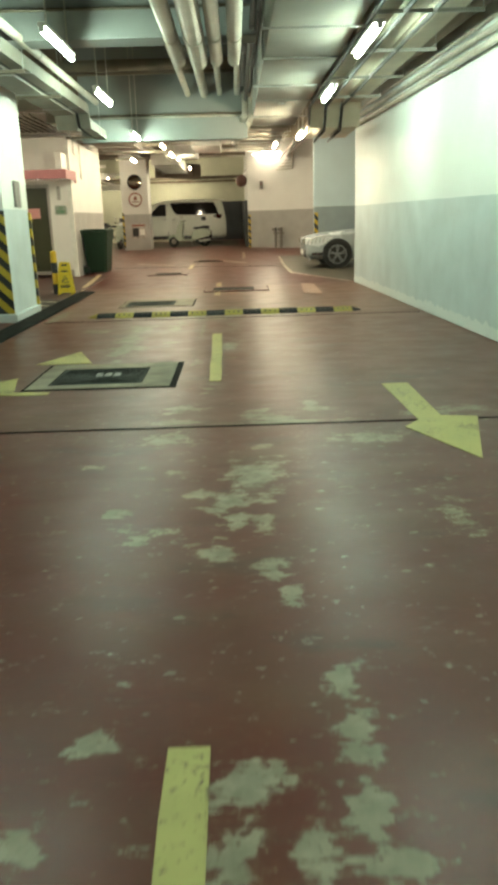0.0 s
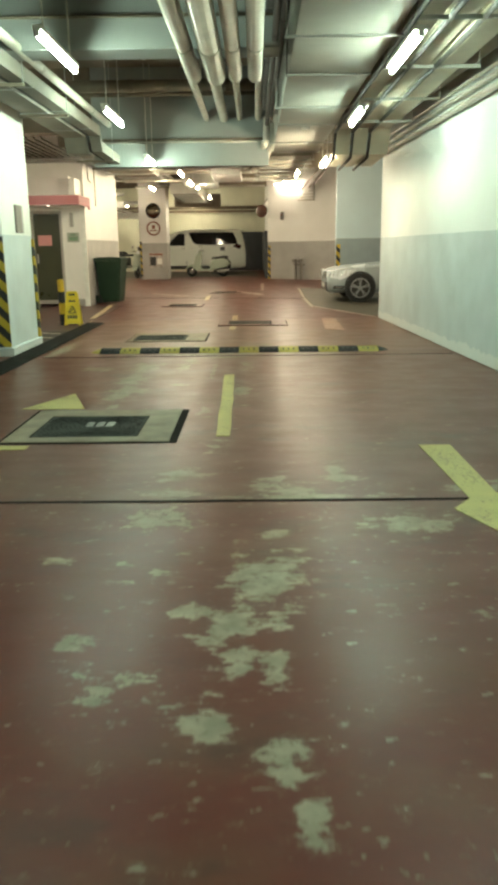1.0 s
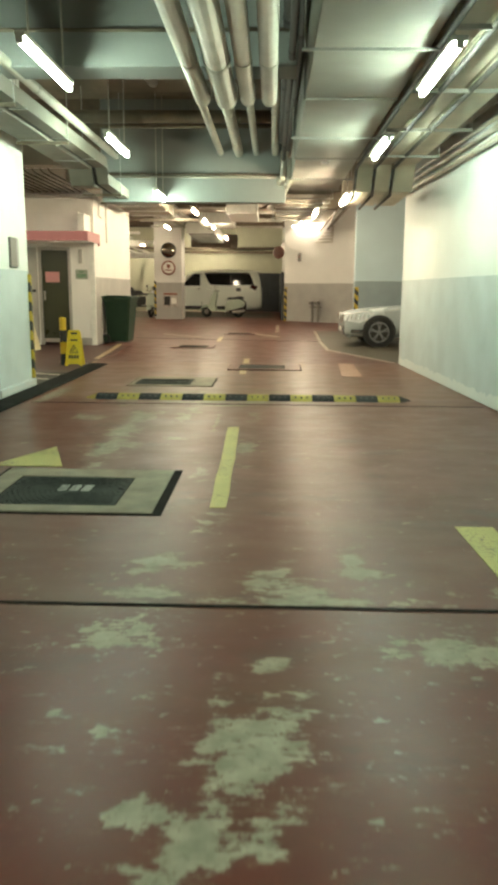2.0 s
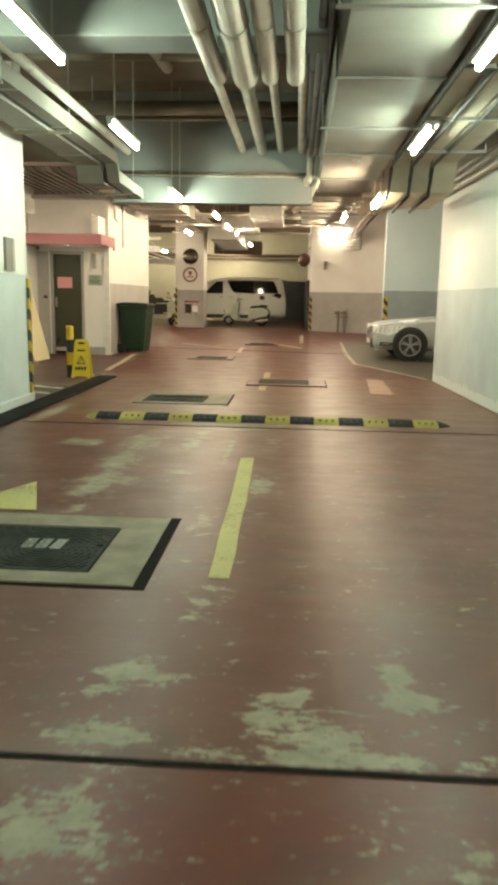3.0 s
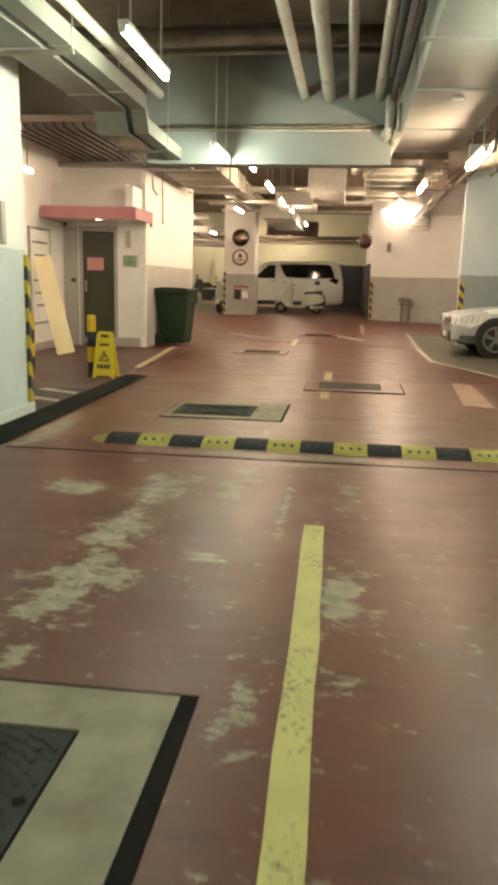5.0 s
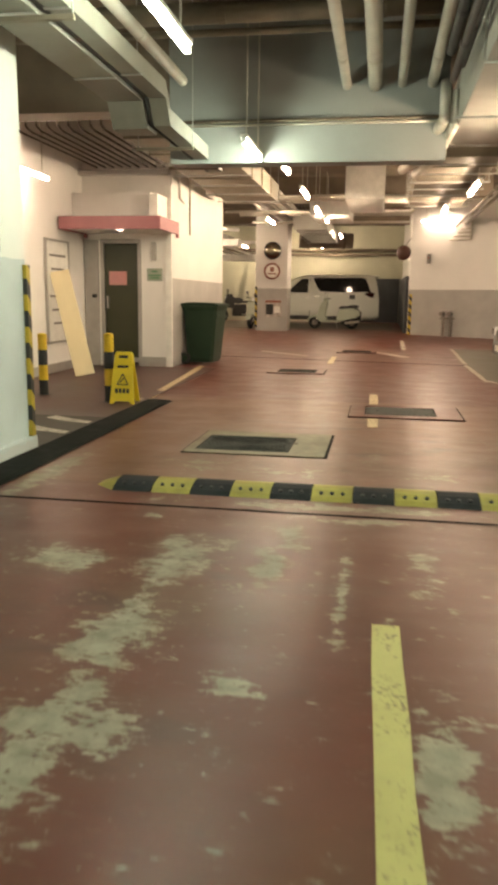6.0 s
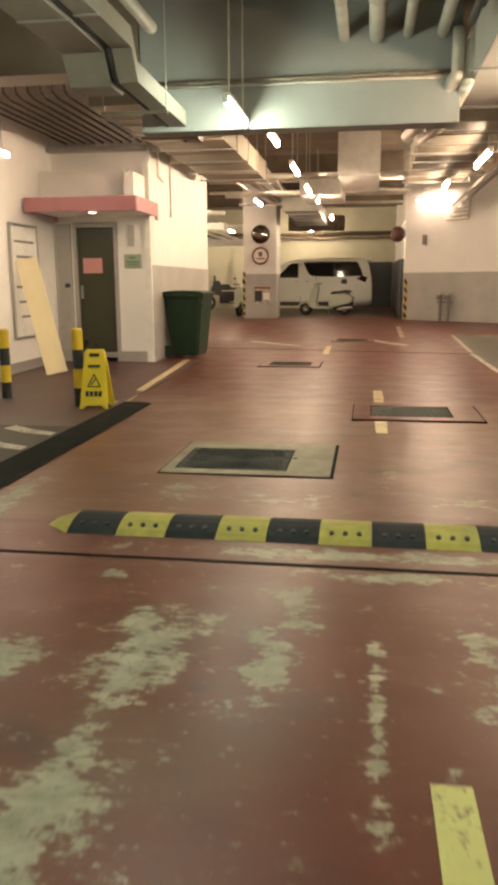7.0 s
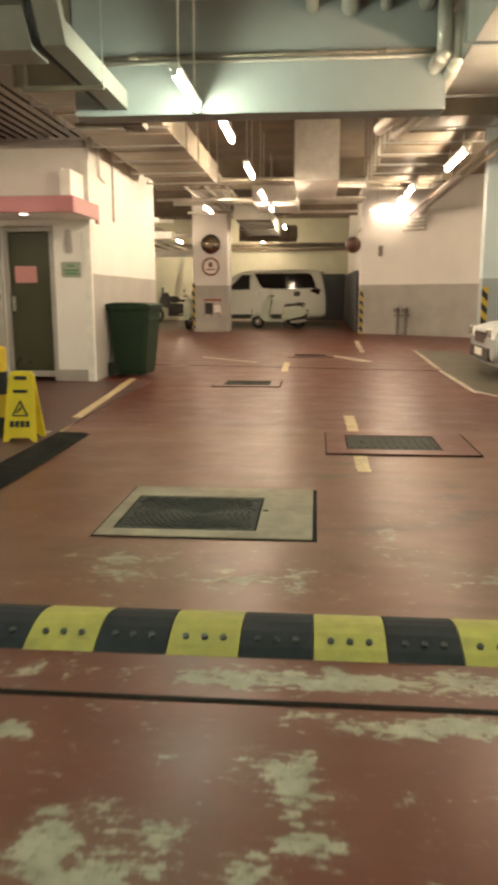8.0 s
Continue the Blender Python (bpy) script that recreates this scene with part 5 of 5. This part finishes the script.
# people carrier, side on; its front lies towards -x
VAN = [(0.0, 0.42, 0.80, 0.72), (0.10, 0.30, 0.98, 0.84), (0.45, 0.22, 1.08, 0.90), (0.95, 0.20, 1.20, 0.92), (1.25, 0.20, 1.38, 0.925), (1.75, 0.20, 1.76, 0.925), (2.1, 0.20, 1.86, 0.925), (3.0, 0.20, 1.90, 0.925),
       (4.2, 0.20, 1.89, 0.925), (4.60, 0.22, 1.87, 0.92), (4.70, 0.23, 1.82, 0.915), (4.80, 0.26, 1.42, 0.91), (4.86, 0.30, 1.05, 0.90), (4.87, 0.34, 0.78, 0.88)]
van = thing("van", "white people carrier with dark tinted windows, parked side on", "van", (-5.06, 35.45, 0))
VB, VT = 1.12, 0.20
soften(part("body", shell(VAN, VB, VT), M_CAR_WHITE, van, smooth=True))
for sgn in (-1, 1):
    part("front_window", side_pane(VAN, VB, VT, [(1.45, 1.20), (2.25, 1.20), (2.25, 1.70), (1.98, 1.70)], sgn), M_GLASS, van, "dark door window")
    part("side_window", side_pane(VAN, VB, VT, [(2.42, 1.72), (2.60, 1.36), (2.72, 1.25), (3.5, 1.22), (4.54, 1.25), (4.46, 1.50), (4.34, 1.73), (3.4, 1.745)], sgn), M_GLASS, van, "dark tinted rear side window")
    part("tail_light", side_pane(VAN, VB, VT, [(4.30, 1.16), (4.62, 1.02), (4.70, 1.20), (4.50, 1.26)], sgn, 0.012), M_LAMP_RED, van, "dark tail light")
    part("fuel_flap", side_pane(VAN, VB, VT, [(3.78, 0.98), (3.98, 0.98), (3.98, 1.14), (3.78, 1.14)], sgn, 0.004), M_DARKMACH, van)
    part("sill", side_pane(VAN, VB, VT, [(1.3, 0.21), (3.5, 0.21), (3.5, 0.36), (1.3, 0.36)], sgn, 0.012), M_DARKMACH, van, "dark sill")
    part("chrome_strip", side_pane(VAN, VB, VT, [(2.42, 1.735), (4.28, 1.735), (4.28, 1.76), (2.42, 1.76)], sgn, 0.008), M_CHROME, van)
    part("door_gap", side_pane(VAN, VB, VT, [(2.31, 0.36), (2.33, 0.36), (2.33, 1.72), (2.31, 1.72)], sgn, 0.003), M_DARKMACH, van)
    for s in (2.12, 2.5):
        part("door_handle", side_pane(VAN, VB, VT, [(s, 1.05), (s + 0.16, 1.05), (s + 0.16, 1.085), (s, 1.085)], sgn, 0.025), M_CHROME, van)
    mr = box(bmesh.new(), 1.30, 1.48, sgn * 0.93, sgn * 1.12, 1.16, 1.34, bevel=0.03)
    part("wing_mirror", mr, M_CAR_WHITE, van)
    for s in (0.95, 3.85):
        part("wheel_arch", disc(bmesh.new(), (s, sgn * 0.90, 0.34), (0, sgn, 0), 0.39, 0.034, 26), M_DARKMACH, van)
        car_wheel(van, s, sgn * 0.945, 0.34, 0.22, sgn)
part("roof_spoiler", B(4.40, 4.80, -0.66, 0.66, 1.80, 1.85, bevel=0.015), M_CAR_WHITE, van)
part("rear_window", B(4.70, 4.735, -0.62, 0.62, 1.25, 1.66), M_GLASS, van)

# silver saloon, its nose towards the lane (-x)
CAR = [(-0.06, 0.30, 0.58, 0.70), (-0.04, 0.22, 0.68, 0.80), (0.10, 0.19, 0.76, 0.85), (0.35, 0.18, 0.80, 0.87), (0.9, 0.18, 0.85, 0.89), (1.35, 0.18, 0.88, 0.89), (1.6, 0.18, 0.94, 0.89), (2.2, 0.18, 1.36, 0.89),
       (2.8, 0.18, 1.44, 0.89), (3.4, 0.18, 1.38, 0.885), (4.0, 0.2, 1.05, 0.87), (4.45, 0.26, 0.98, 0.80), (4.55, 0.36, 0.8, 0.7)]
car = thing("car", "silver saloon car nosing out of its bay", "car", (1.90, 18.95, 0), turn=0)
CB, CT = 0.92, 0.34
soften(part("body", shell(CAR, CB, CT), M_CAR_SILVER, car, smooth=True))
part("windscreen", prism(bmesh.new(), [(1.60, 1.03), (2.15, 1.35), (2.17, 1.36), (1.60, 1.045)], "y", -0.62, 0.62), M_GLASS, car)
for sgn in (-1, 1):
    part("side_window", side_pane(CAR, CB, CT, [(1.75, 0.98), (2.3, 1.28), (3.3, 1.28), (3.7, 0.99)], sgn), M_GLASS, car)
    hl = side_pane(CAR, CB, CT, [(0.0, 0.55), (0.24, 0.50), (0.44, 0.58), (0.60, 0.72), (0.34, 0.75), (0.05, 0.69)], sgn, 0.010)
    part("headlight", hl, M_LAMP_CLEAR, car, "clear faceted headlight")
    for k in range(5):
        part("headlight_louvre", side_pane(CAR, CB, CT, [(0.06 + 0.09 * k, 0.56 + 0.012 * k), (0.08 + 0.09 * k, 0.56 + 0.012 * k), (0.11 + 0.09 * k, 0.70), (0.09 + 0.09 * k, 0.70)], sgn, 0.016), M_STEEL if k % 2 else M_CHROME, car)
    fg = part("fog_lamp", side_pane(CAR, CB, CT, [(0.07, 0.30), (0.30, 0.29), (0.34, 0.36), (0.09, 0.37)], sgn, 0.008), M_DARKMACH, car)
    part("fog_lamp_strip", side_pane(CAR, CB, CT, [(0.10, 0.325), (0.26, 0.32), (0.28, 0.34), (0.11, 0.345)], sgn, 0.014), M_CHROME, fg)
    part("door_gap", side_pane(CAR, CB, CT, [(1.50, 0.3), (1.515, 0.3), (1.565, 0.9), (1.55, 0.9)], sgn, 0.003), M_DARKMACH, car)
    part("wing_mirror", box(bmesh.new(), 1.75, 1.93, sgn * 0.90, sgn * 1.06, 0.96, 1.09, bevel=0.03), M_CAR_SILVER, car)
    for s in (0.68, 3.5):
        part("wheel_arch", disc(bmesh.new(), (s, sgn * 0.86, 0.33), (0, sgn, 0), 0.355, 0.034, 26), M_DARKMACH, car)
        car_wheel(car, s, sgn * 0.905, 0.315, 0.2, sgn, spokes=5)
gr = part("grille", B(-0.060, 0.02, -0.34, 0.34, 0.47, 0.64, bevel=0.012), M_DARKMACH, car, "dark grille with bright bars")
for k in range(4):
    part("grille_bar", B(-0.070, -0.061, -0.32, 0.32, 0.49 + 0.045 * k, 0.507 + 0.045 * k), M_CHROME, gr)
part("number_plate", B(-0.085, -0.076, -0.24, 0.24, 0.31, 0.41, bevel=0.003), M_WHITE, car)
part("lower_intake", B(-0.075, 0.0, -0.62, 0.62, 0.25, 0.43, bevel=0.015), M_DARKMACH, car, "dark lower air intake")
for sgn in (-1, 1):
    fl = part("headlight", B(-0.07, 0.06, sgn * 0.46 - 0.0, sgn * 0.78, 0.55, 0.70, bevel=0.02), M_LAMP_CLEAR, car, "clear faceted headlight")
    for k in range(2):
        part("reflector", disc(bmesh.new(), (-0.071, sgn * (0.54 + 0.15 * k), 0.625), (-1, 0, 0), 0.055, 0.01, 16), M_CHROME, fl)
part("lower_lip", B(0.03, 0.10, -0.66, 0.66, 0.185, 0.25, bevel=0.01), M_CAR_SILVER, car)


def scooter(x, y, turn, paint, label, z=0.0):
    """A step-through scooter; its front lies towards -x before the turn."""
    t = thing("scooter", label, "scooter", (x, y, z), turn=turn, group="scooters")
    for s, nm in ((-0.66, "front_wheel"), (0.62, "rear_wheel")):
        wh = part(nm, ring(bmesh.new(), (s, 0, 0.21), (0, 1, 0), 0.155, 0.06, 24, 10), M_TYRE, t, "black scooter tyre", smooth=True)
        part("rim", disc(bmesh.new(), (s, -0.03, 0.21), (0, 1, 0), 0.10, 0.06, 18), M_BRASS, wh)
    fm = bmesh.new()
    prism(fm, [(-0.92, 0.30), (-0.84, 0.42), (-0.64, 0.48), (-0.46, 0.40), (-0.42, 0.30), (-0.52, 0.34), (-0.66, 0.40), (-0.80, 0.35)], "y", -0.085, 0.085)
    part("front_mudguard", fm, paint, t)
    lg = bmesh.new()
    prism(lg, [(-0.58, 0.36), (-0.44, 0.86), (-0.30, 0.94), (-0.22, 0.86), (-0.32, 0.44), (-0.22, 0.24), (-0.46, 0.24)], "y", -0.22, 0.22)
    bmesh.ops.bevel(lg, geom=list(lg.edges), offset=0.02, segments=2, affect="EDGES")
    part("leg_shield", lg, paint, t)
    part("fork", run(bmesh.new(), [(-0.66, -0.07, 0.21), (-0.50, -0.07, 0.45), (-0.33, 0.0, 0.92)], 0.022), M_CHROME, t)
    part("footboard", B(-0.40, 0.18, -0.17, 0.17, 0.22, 0.29, bevel=0.02), paint, t)
    bd = bmesh.new()
    prism(bd, [(0.08, 0.28), (0.12, 0.52), (0.24, 0.68), (0.60, 0.72), (0.86, 0.62), (0.92, 0.50), (0.80, 0.38), (0.50, 0.32), (0.30, 0.26)], "y", -0.17, 0.17)
    bmesh.ops.bevel(bd, geom=list(bd.edges), offset=0.045, segments=3, affect="EDGES")
    part("rear_body", bd, paint, t)
    se = bmesh.new()
    prism(se, [(0.14, 0.66), (0.22, 0.77), (0.45, 0.76), (0.62, 0.82), (0.82, 0.80), (0.86, 0.73), (0.60, 0.71), (0.26, 0.68)], "y", -0.13, 0.13)
    bmesh.ops.bevel(se, geom=list(se.edges), offset=0.02, segments=2, affect="EDGES")
    part("saddle", se, M_SEAT, t, "dark vinyl saddle")
    hs = bmesh.new()
    box(hs, -0.38, -0.22, -0.10, 0.10, 0.90, 1.04, bevel=0.03)
    part("headset", hs, paint, t)
    part("handlebar", run(bmesh.new(), [(-0.20, -0.34, 1.02), (-0.29, -0.12, 1.0), (-0.29, 0.12, 1.0), (-0.20, 0.34, 1.02)], 0.016), M_CHROME, t)
    part("headlight", disc(bmesh.new(), (-0.385, 0, 0.97), (-1, 0, 0), 0.065, 0.03, 16), M_LAMP_CLEAR, t)
    for s in (-1, 1):
        part("grip", R((-0.235, s * 0.23, 1.012), (-0.195, s * 0.35, 1.022), 0.02, seg=10), M_BLACK, t)
        mi = part("mirror_stalk", R((-0.27, s * 0.18, 1.02), (-0.29, s * 0.28, 1.17), 0.007, seg=6), M_CHROME, t)
        part("mirror", disc(bmesh.new(), (-0.29, s * 0.28, 1.19), (1, 0, 0), 0.05, 0.015, 16), M_CHROME, mi)
    part("tail_light", box(bmesh.new(), 0.88, 0.93, -0.05, 0.05, 0.52, 0.60, bevel=0.012), M_LAMP_RED, t)
    part("number_plate", box(bmesh.new(), 0.95, 0.96, -0.09, 0.09, 0.30, 0.44, m=None), M_WHITE, t)
    part("engine", box(bmesh.new(), 0.22, 0.62, 0.02, 0.15, 0.14, 0.32, bevel=0.03), M_DARKMACH, t)
    part("exhaust", R((0.40, -0.14, 0.20), (0.88, -0.15, 0.26), 0.045, seg=12), M_STEEL, t)
    part("stand", run(bmesh.new(), [(0.05, 0.10, 0.22), (0.10, 0.22, 0.0)], 0.012), M_STEEL, t)
    return t


scooter(-1.70, 32.4, -4, M_SCOOTER, "pale green scooter with a dark saddle, parked before the van")
scooter(-4.30, 32.0, 78, M_SCOOTER, "pale scooter parked beside the sign column")


def motorbike(x, y, turn):
    t = thing("motorcycle", "dark motorcycle parked in the far bay", "motorcycle", (x, y, 0), turn=turn)
    for s in (-0.70, 0.68):
        wh = part("wheel", ring(bmesh.new(), (s, 0, 0.30), (0, 1, 0), 0.24, 0.06, 24, 8), M_TYRE, t)
        part("rim", disc(bmesh.new(), (s, -0.03, 0.30), (0, 1, 0), 0.19, 0.06, 18), M_RIM, wh)
    tk = bmesh.new()
    prism(tk, [(-0.30, 0.78), (-0.20, 0.98), (0.10, 0.98), (0.22, 0.80), (0.0, 0.74)], "y", -0.14, 0.14)
    bmesh.ops.bevel(tk, geom=list(tk.edges), offset=0.04, segments=2, affect="EDGES")
    part("tank", tk, M_DARKMACH, t)
    part("saddle", B(0.18, 0.80, -0.14, 0.14, 0.76, 0.86, bevel=0.03), M_SEAT, t)
    part("engine", B(-0.25, 0.30, -0.16, 0.16, 0.26, 0.72, bevel=0.04), M_DARKMACH, t)
    part("fairing", prism(bmesh.new(), [(-0.62, 0.62), (-0.50, 1.08), (-0.30, 1.12), (-0.18, 0.92), (-0.22, 0.55)], "y", -0.17, 0.17), M_DARKMACH, t)
    part("fork", run(bmesh.new(), [(-0.70, 0.08, 0.30), (-0.42, 0.08, 1.02)], 0.025), M_CHROME, t)
    part("handlebar", run(bmesh.new(), [(-0.30, -0.38, 1.10), (-0.42, 0, 1.04), (-0.30, 0.38, 1.10)], 0.016), M_CHROME, t)
    part("headlight", dome(bmesh.new(), (-0.50, 0, 0.95), (-1, 0, 0), 0.10, 0.05), M_LAMP_CLEAR, t)
    part("windshield", B(-0.46, -0.43, -0.18, 0.18, 1.05, 1.30, bevel=0.006), M_GLASS, t)
    part("top_box", B(0.66, 1.0, -0.2, 0.2, 0.90, 1.18, bevel=0.04), M_DARKMACH, t)
    part("exhaust", R((0.1, -0.16, 0.30), (0.85, -0.2, 0.42), 0.05), M_CHROME, t)


motorbike(-5.7, 36.0, 20)
stripe_post(-6.55, 33.4, 0.6)

# ---------------------------------------------------------------- fittings on the far column and walls
cm = thing("convex_mirror", "round dark convex mirror on the column", "mirror", (-3.56, 30.19, 2.50))
part("mirror_rim", ring(bmesh.new(), (0, -0.03, 0), (0, 1, 0), 0.26, 0.02), M_BLACK, cm)
part("mirror_face", dome(bmesh.new(), (0, -0.03, 0), (0, -1, 0), 0.25, 0.07), M_MIRROR, cm, smooth=True)
part("bracket", R((0, -0.03, 0), (0, 0.01, 0), 0.04), M_BLACK, cm)
rs = thing("prohibition_sign", "round white sign with a red ring on the column", "sign", (-3.57, 30.19, 1.87))
part("plate", disc(bmesh.new(), (0, 0, 0), (0, -1, 0), 0.27, 0.012, 28), M_WHITE, rs)
part("ring_band", ring(bmesh.new(), (0, -0.014, 0), (0, 1, 0), 0.235, 0.03), M_SIGN_RED, rs, "dark red ring")
part("symbol", B(-0.06, 0.06, -0.018, -0.0125, -0.02, 0.12, bevel=0.004), M_SIGN_RED, rs)
part("lettering_or_glint_bar", B(-0.13, 0.13, -0.018, -0.0125, -0.10, -0.06), M_SIGN_RED, rs)
po = thing("poster", "grey printed poster on the column dado", "poster", (-3.52, 30.192, 0.72))
part("sheet", B(-0.27, 0.27, -0.008, 0.0, -0.28, 0.26), M_POSTER, po)
part("heading_bar", B(-0.25, 0.25, -0.012, -0.0085, 0.17, 0.24), M_SIGN_RED, po)
part("picture_block", B(-0.22, 0.0, -0.012, -0.0085, -0.2, 0.12), M_DARKMACH, po)
part("picture_block", B(0.03, 0.23, -0.012, -0.0085, -0.15, 0.05), M_WHITE, po)
gm = thing("convex_mirror", "brown-backed convex mirror at the far wall corner", "mirror", (0.48, 29.62, 2.42))
part("mirror_back", dome(bmesh.new(), (0, 0, 0), (-0.3, -1, 0), 0.21, 0.12), M_ORANGE, gm, smooth=True)
part("mirror_hood", ring(bmesh.new(), (0, 0, 0), (-0.3, -1, 0), 0.21, 0.016), M_CHROME, gm)
part("arm", run(bmesh.new(), [(0, 0, 0), (0.1, 0.12, 0.3), (0.215, 0.12, 0.45)], 0.02), M_STEEL, gm)
al = thing("alarm_bell", "small dark alarm call point on the far wall", "alarm", (1.22, 29.34, 2.24), turn=-33)
part("body", B(-0.06, 0.06, -0.05, 0.0, -0.14, 0.14, bevel=0.01), M_BRASS, al)
part("button", disc(bmesh.new(), (0, -0.05, 0.03), (0, -1, 0), 0.03, 0.012), M_SIGN_RED, al)
hy = thing("fire_hydrant", "twin grey fire riser valves before the far wall", "hydrant", (1.78, 28.82, 0), turn=-33)
for s in (-0.12, 0.12):
    part("riser", R((s, 0, 0), (s, 0, 0.66), 0.045, seg=14), M_BRASS, hy)
    part("valve", R((s, 0.02, 0.66), (s, -0.16, 0.66), 0.06, seg=14), M_BRASS, hy)
    part("hand_wheel", ring(bmesh.new(), (s, 0, 0.76), (0, 0, 1), 0.07, 0.012, 18, 6), M_STEEL, hy)
    part("spindle", R((s, 0, 0.66), (s, 0, 0.76), 0.012, seg=8), M_BRASS, hy)
part("cross_bar", B(-0.24, 0.24, 0.01, 0.03, 0.50, 0.55), M_BRASS, hy)
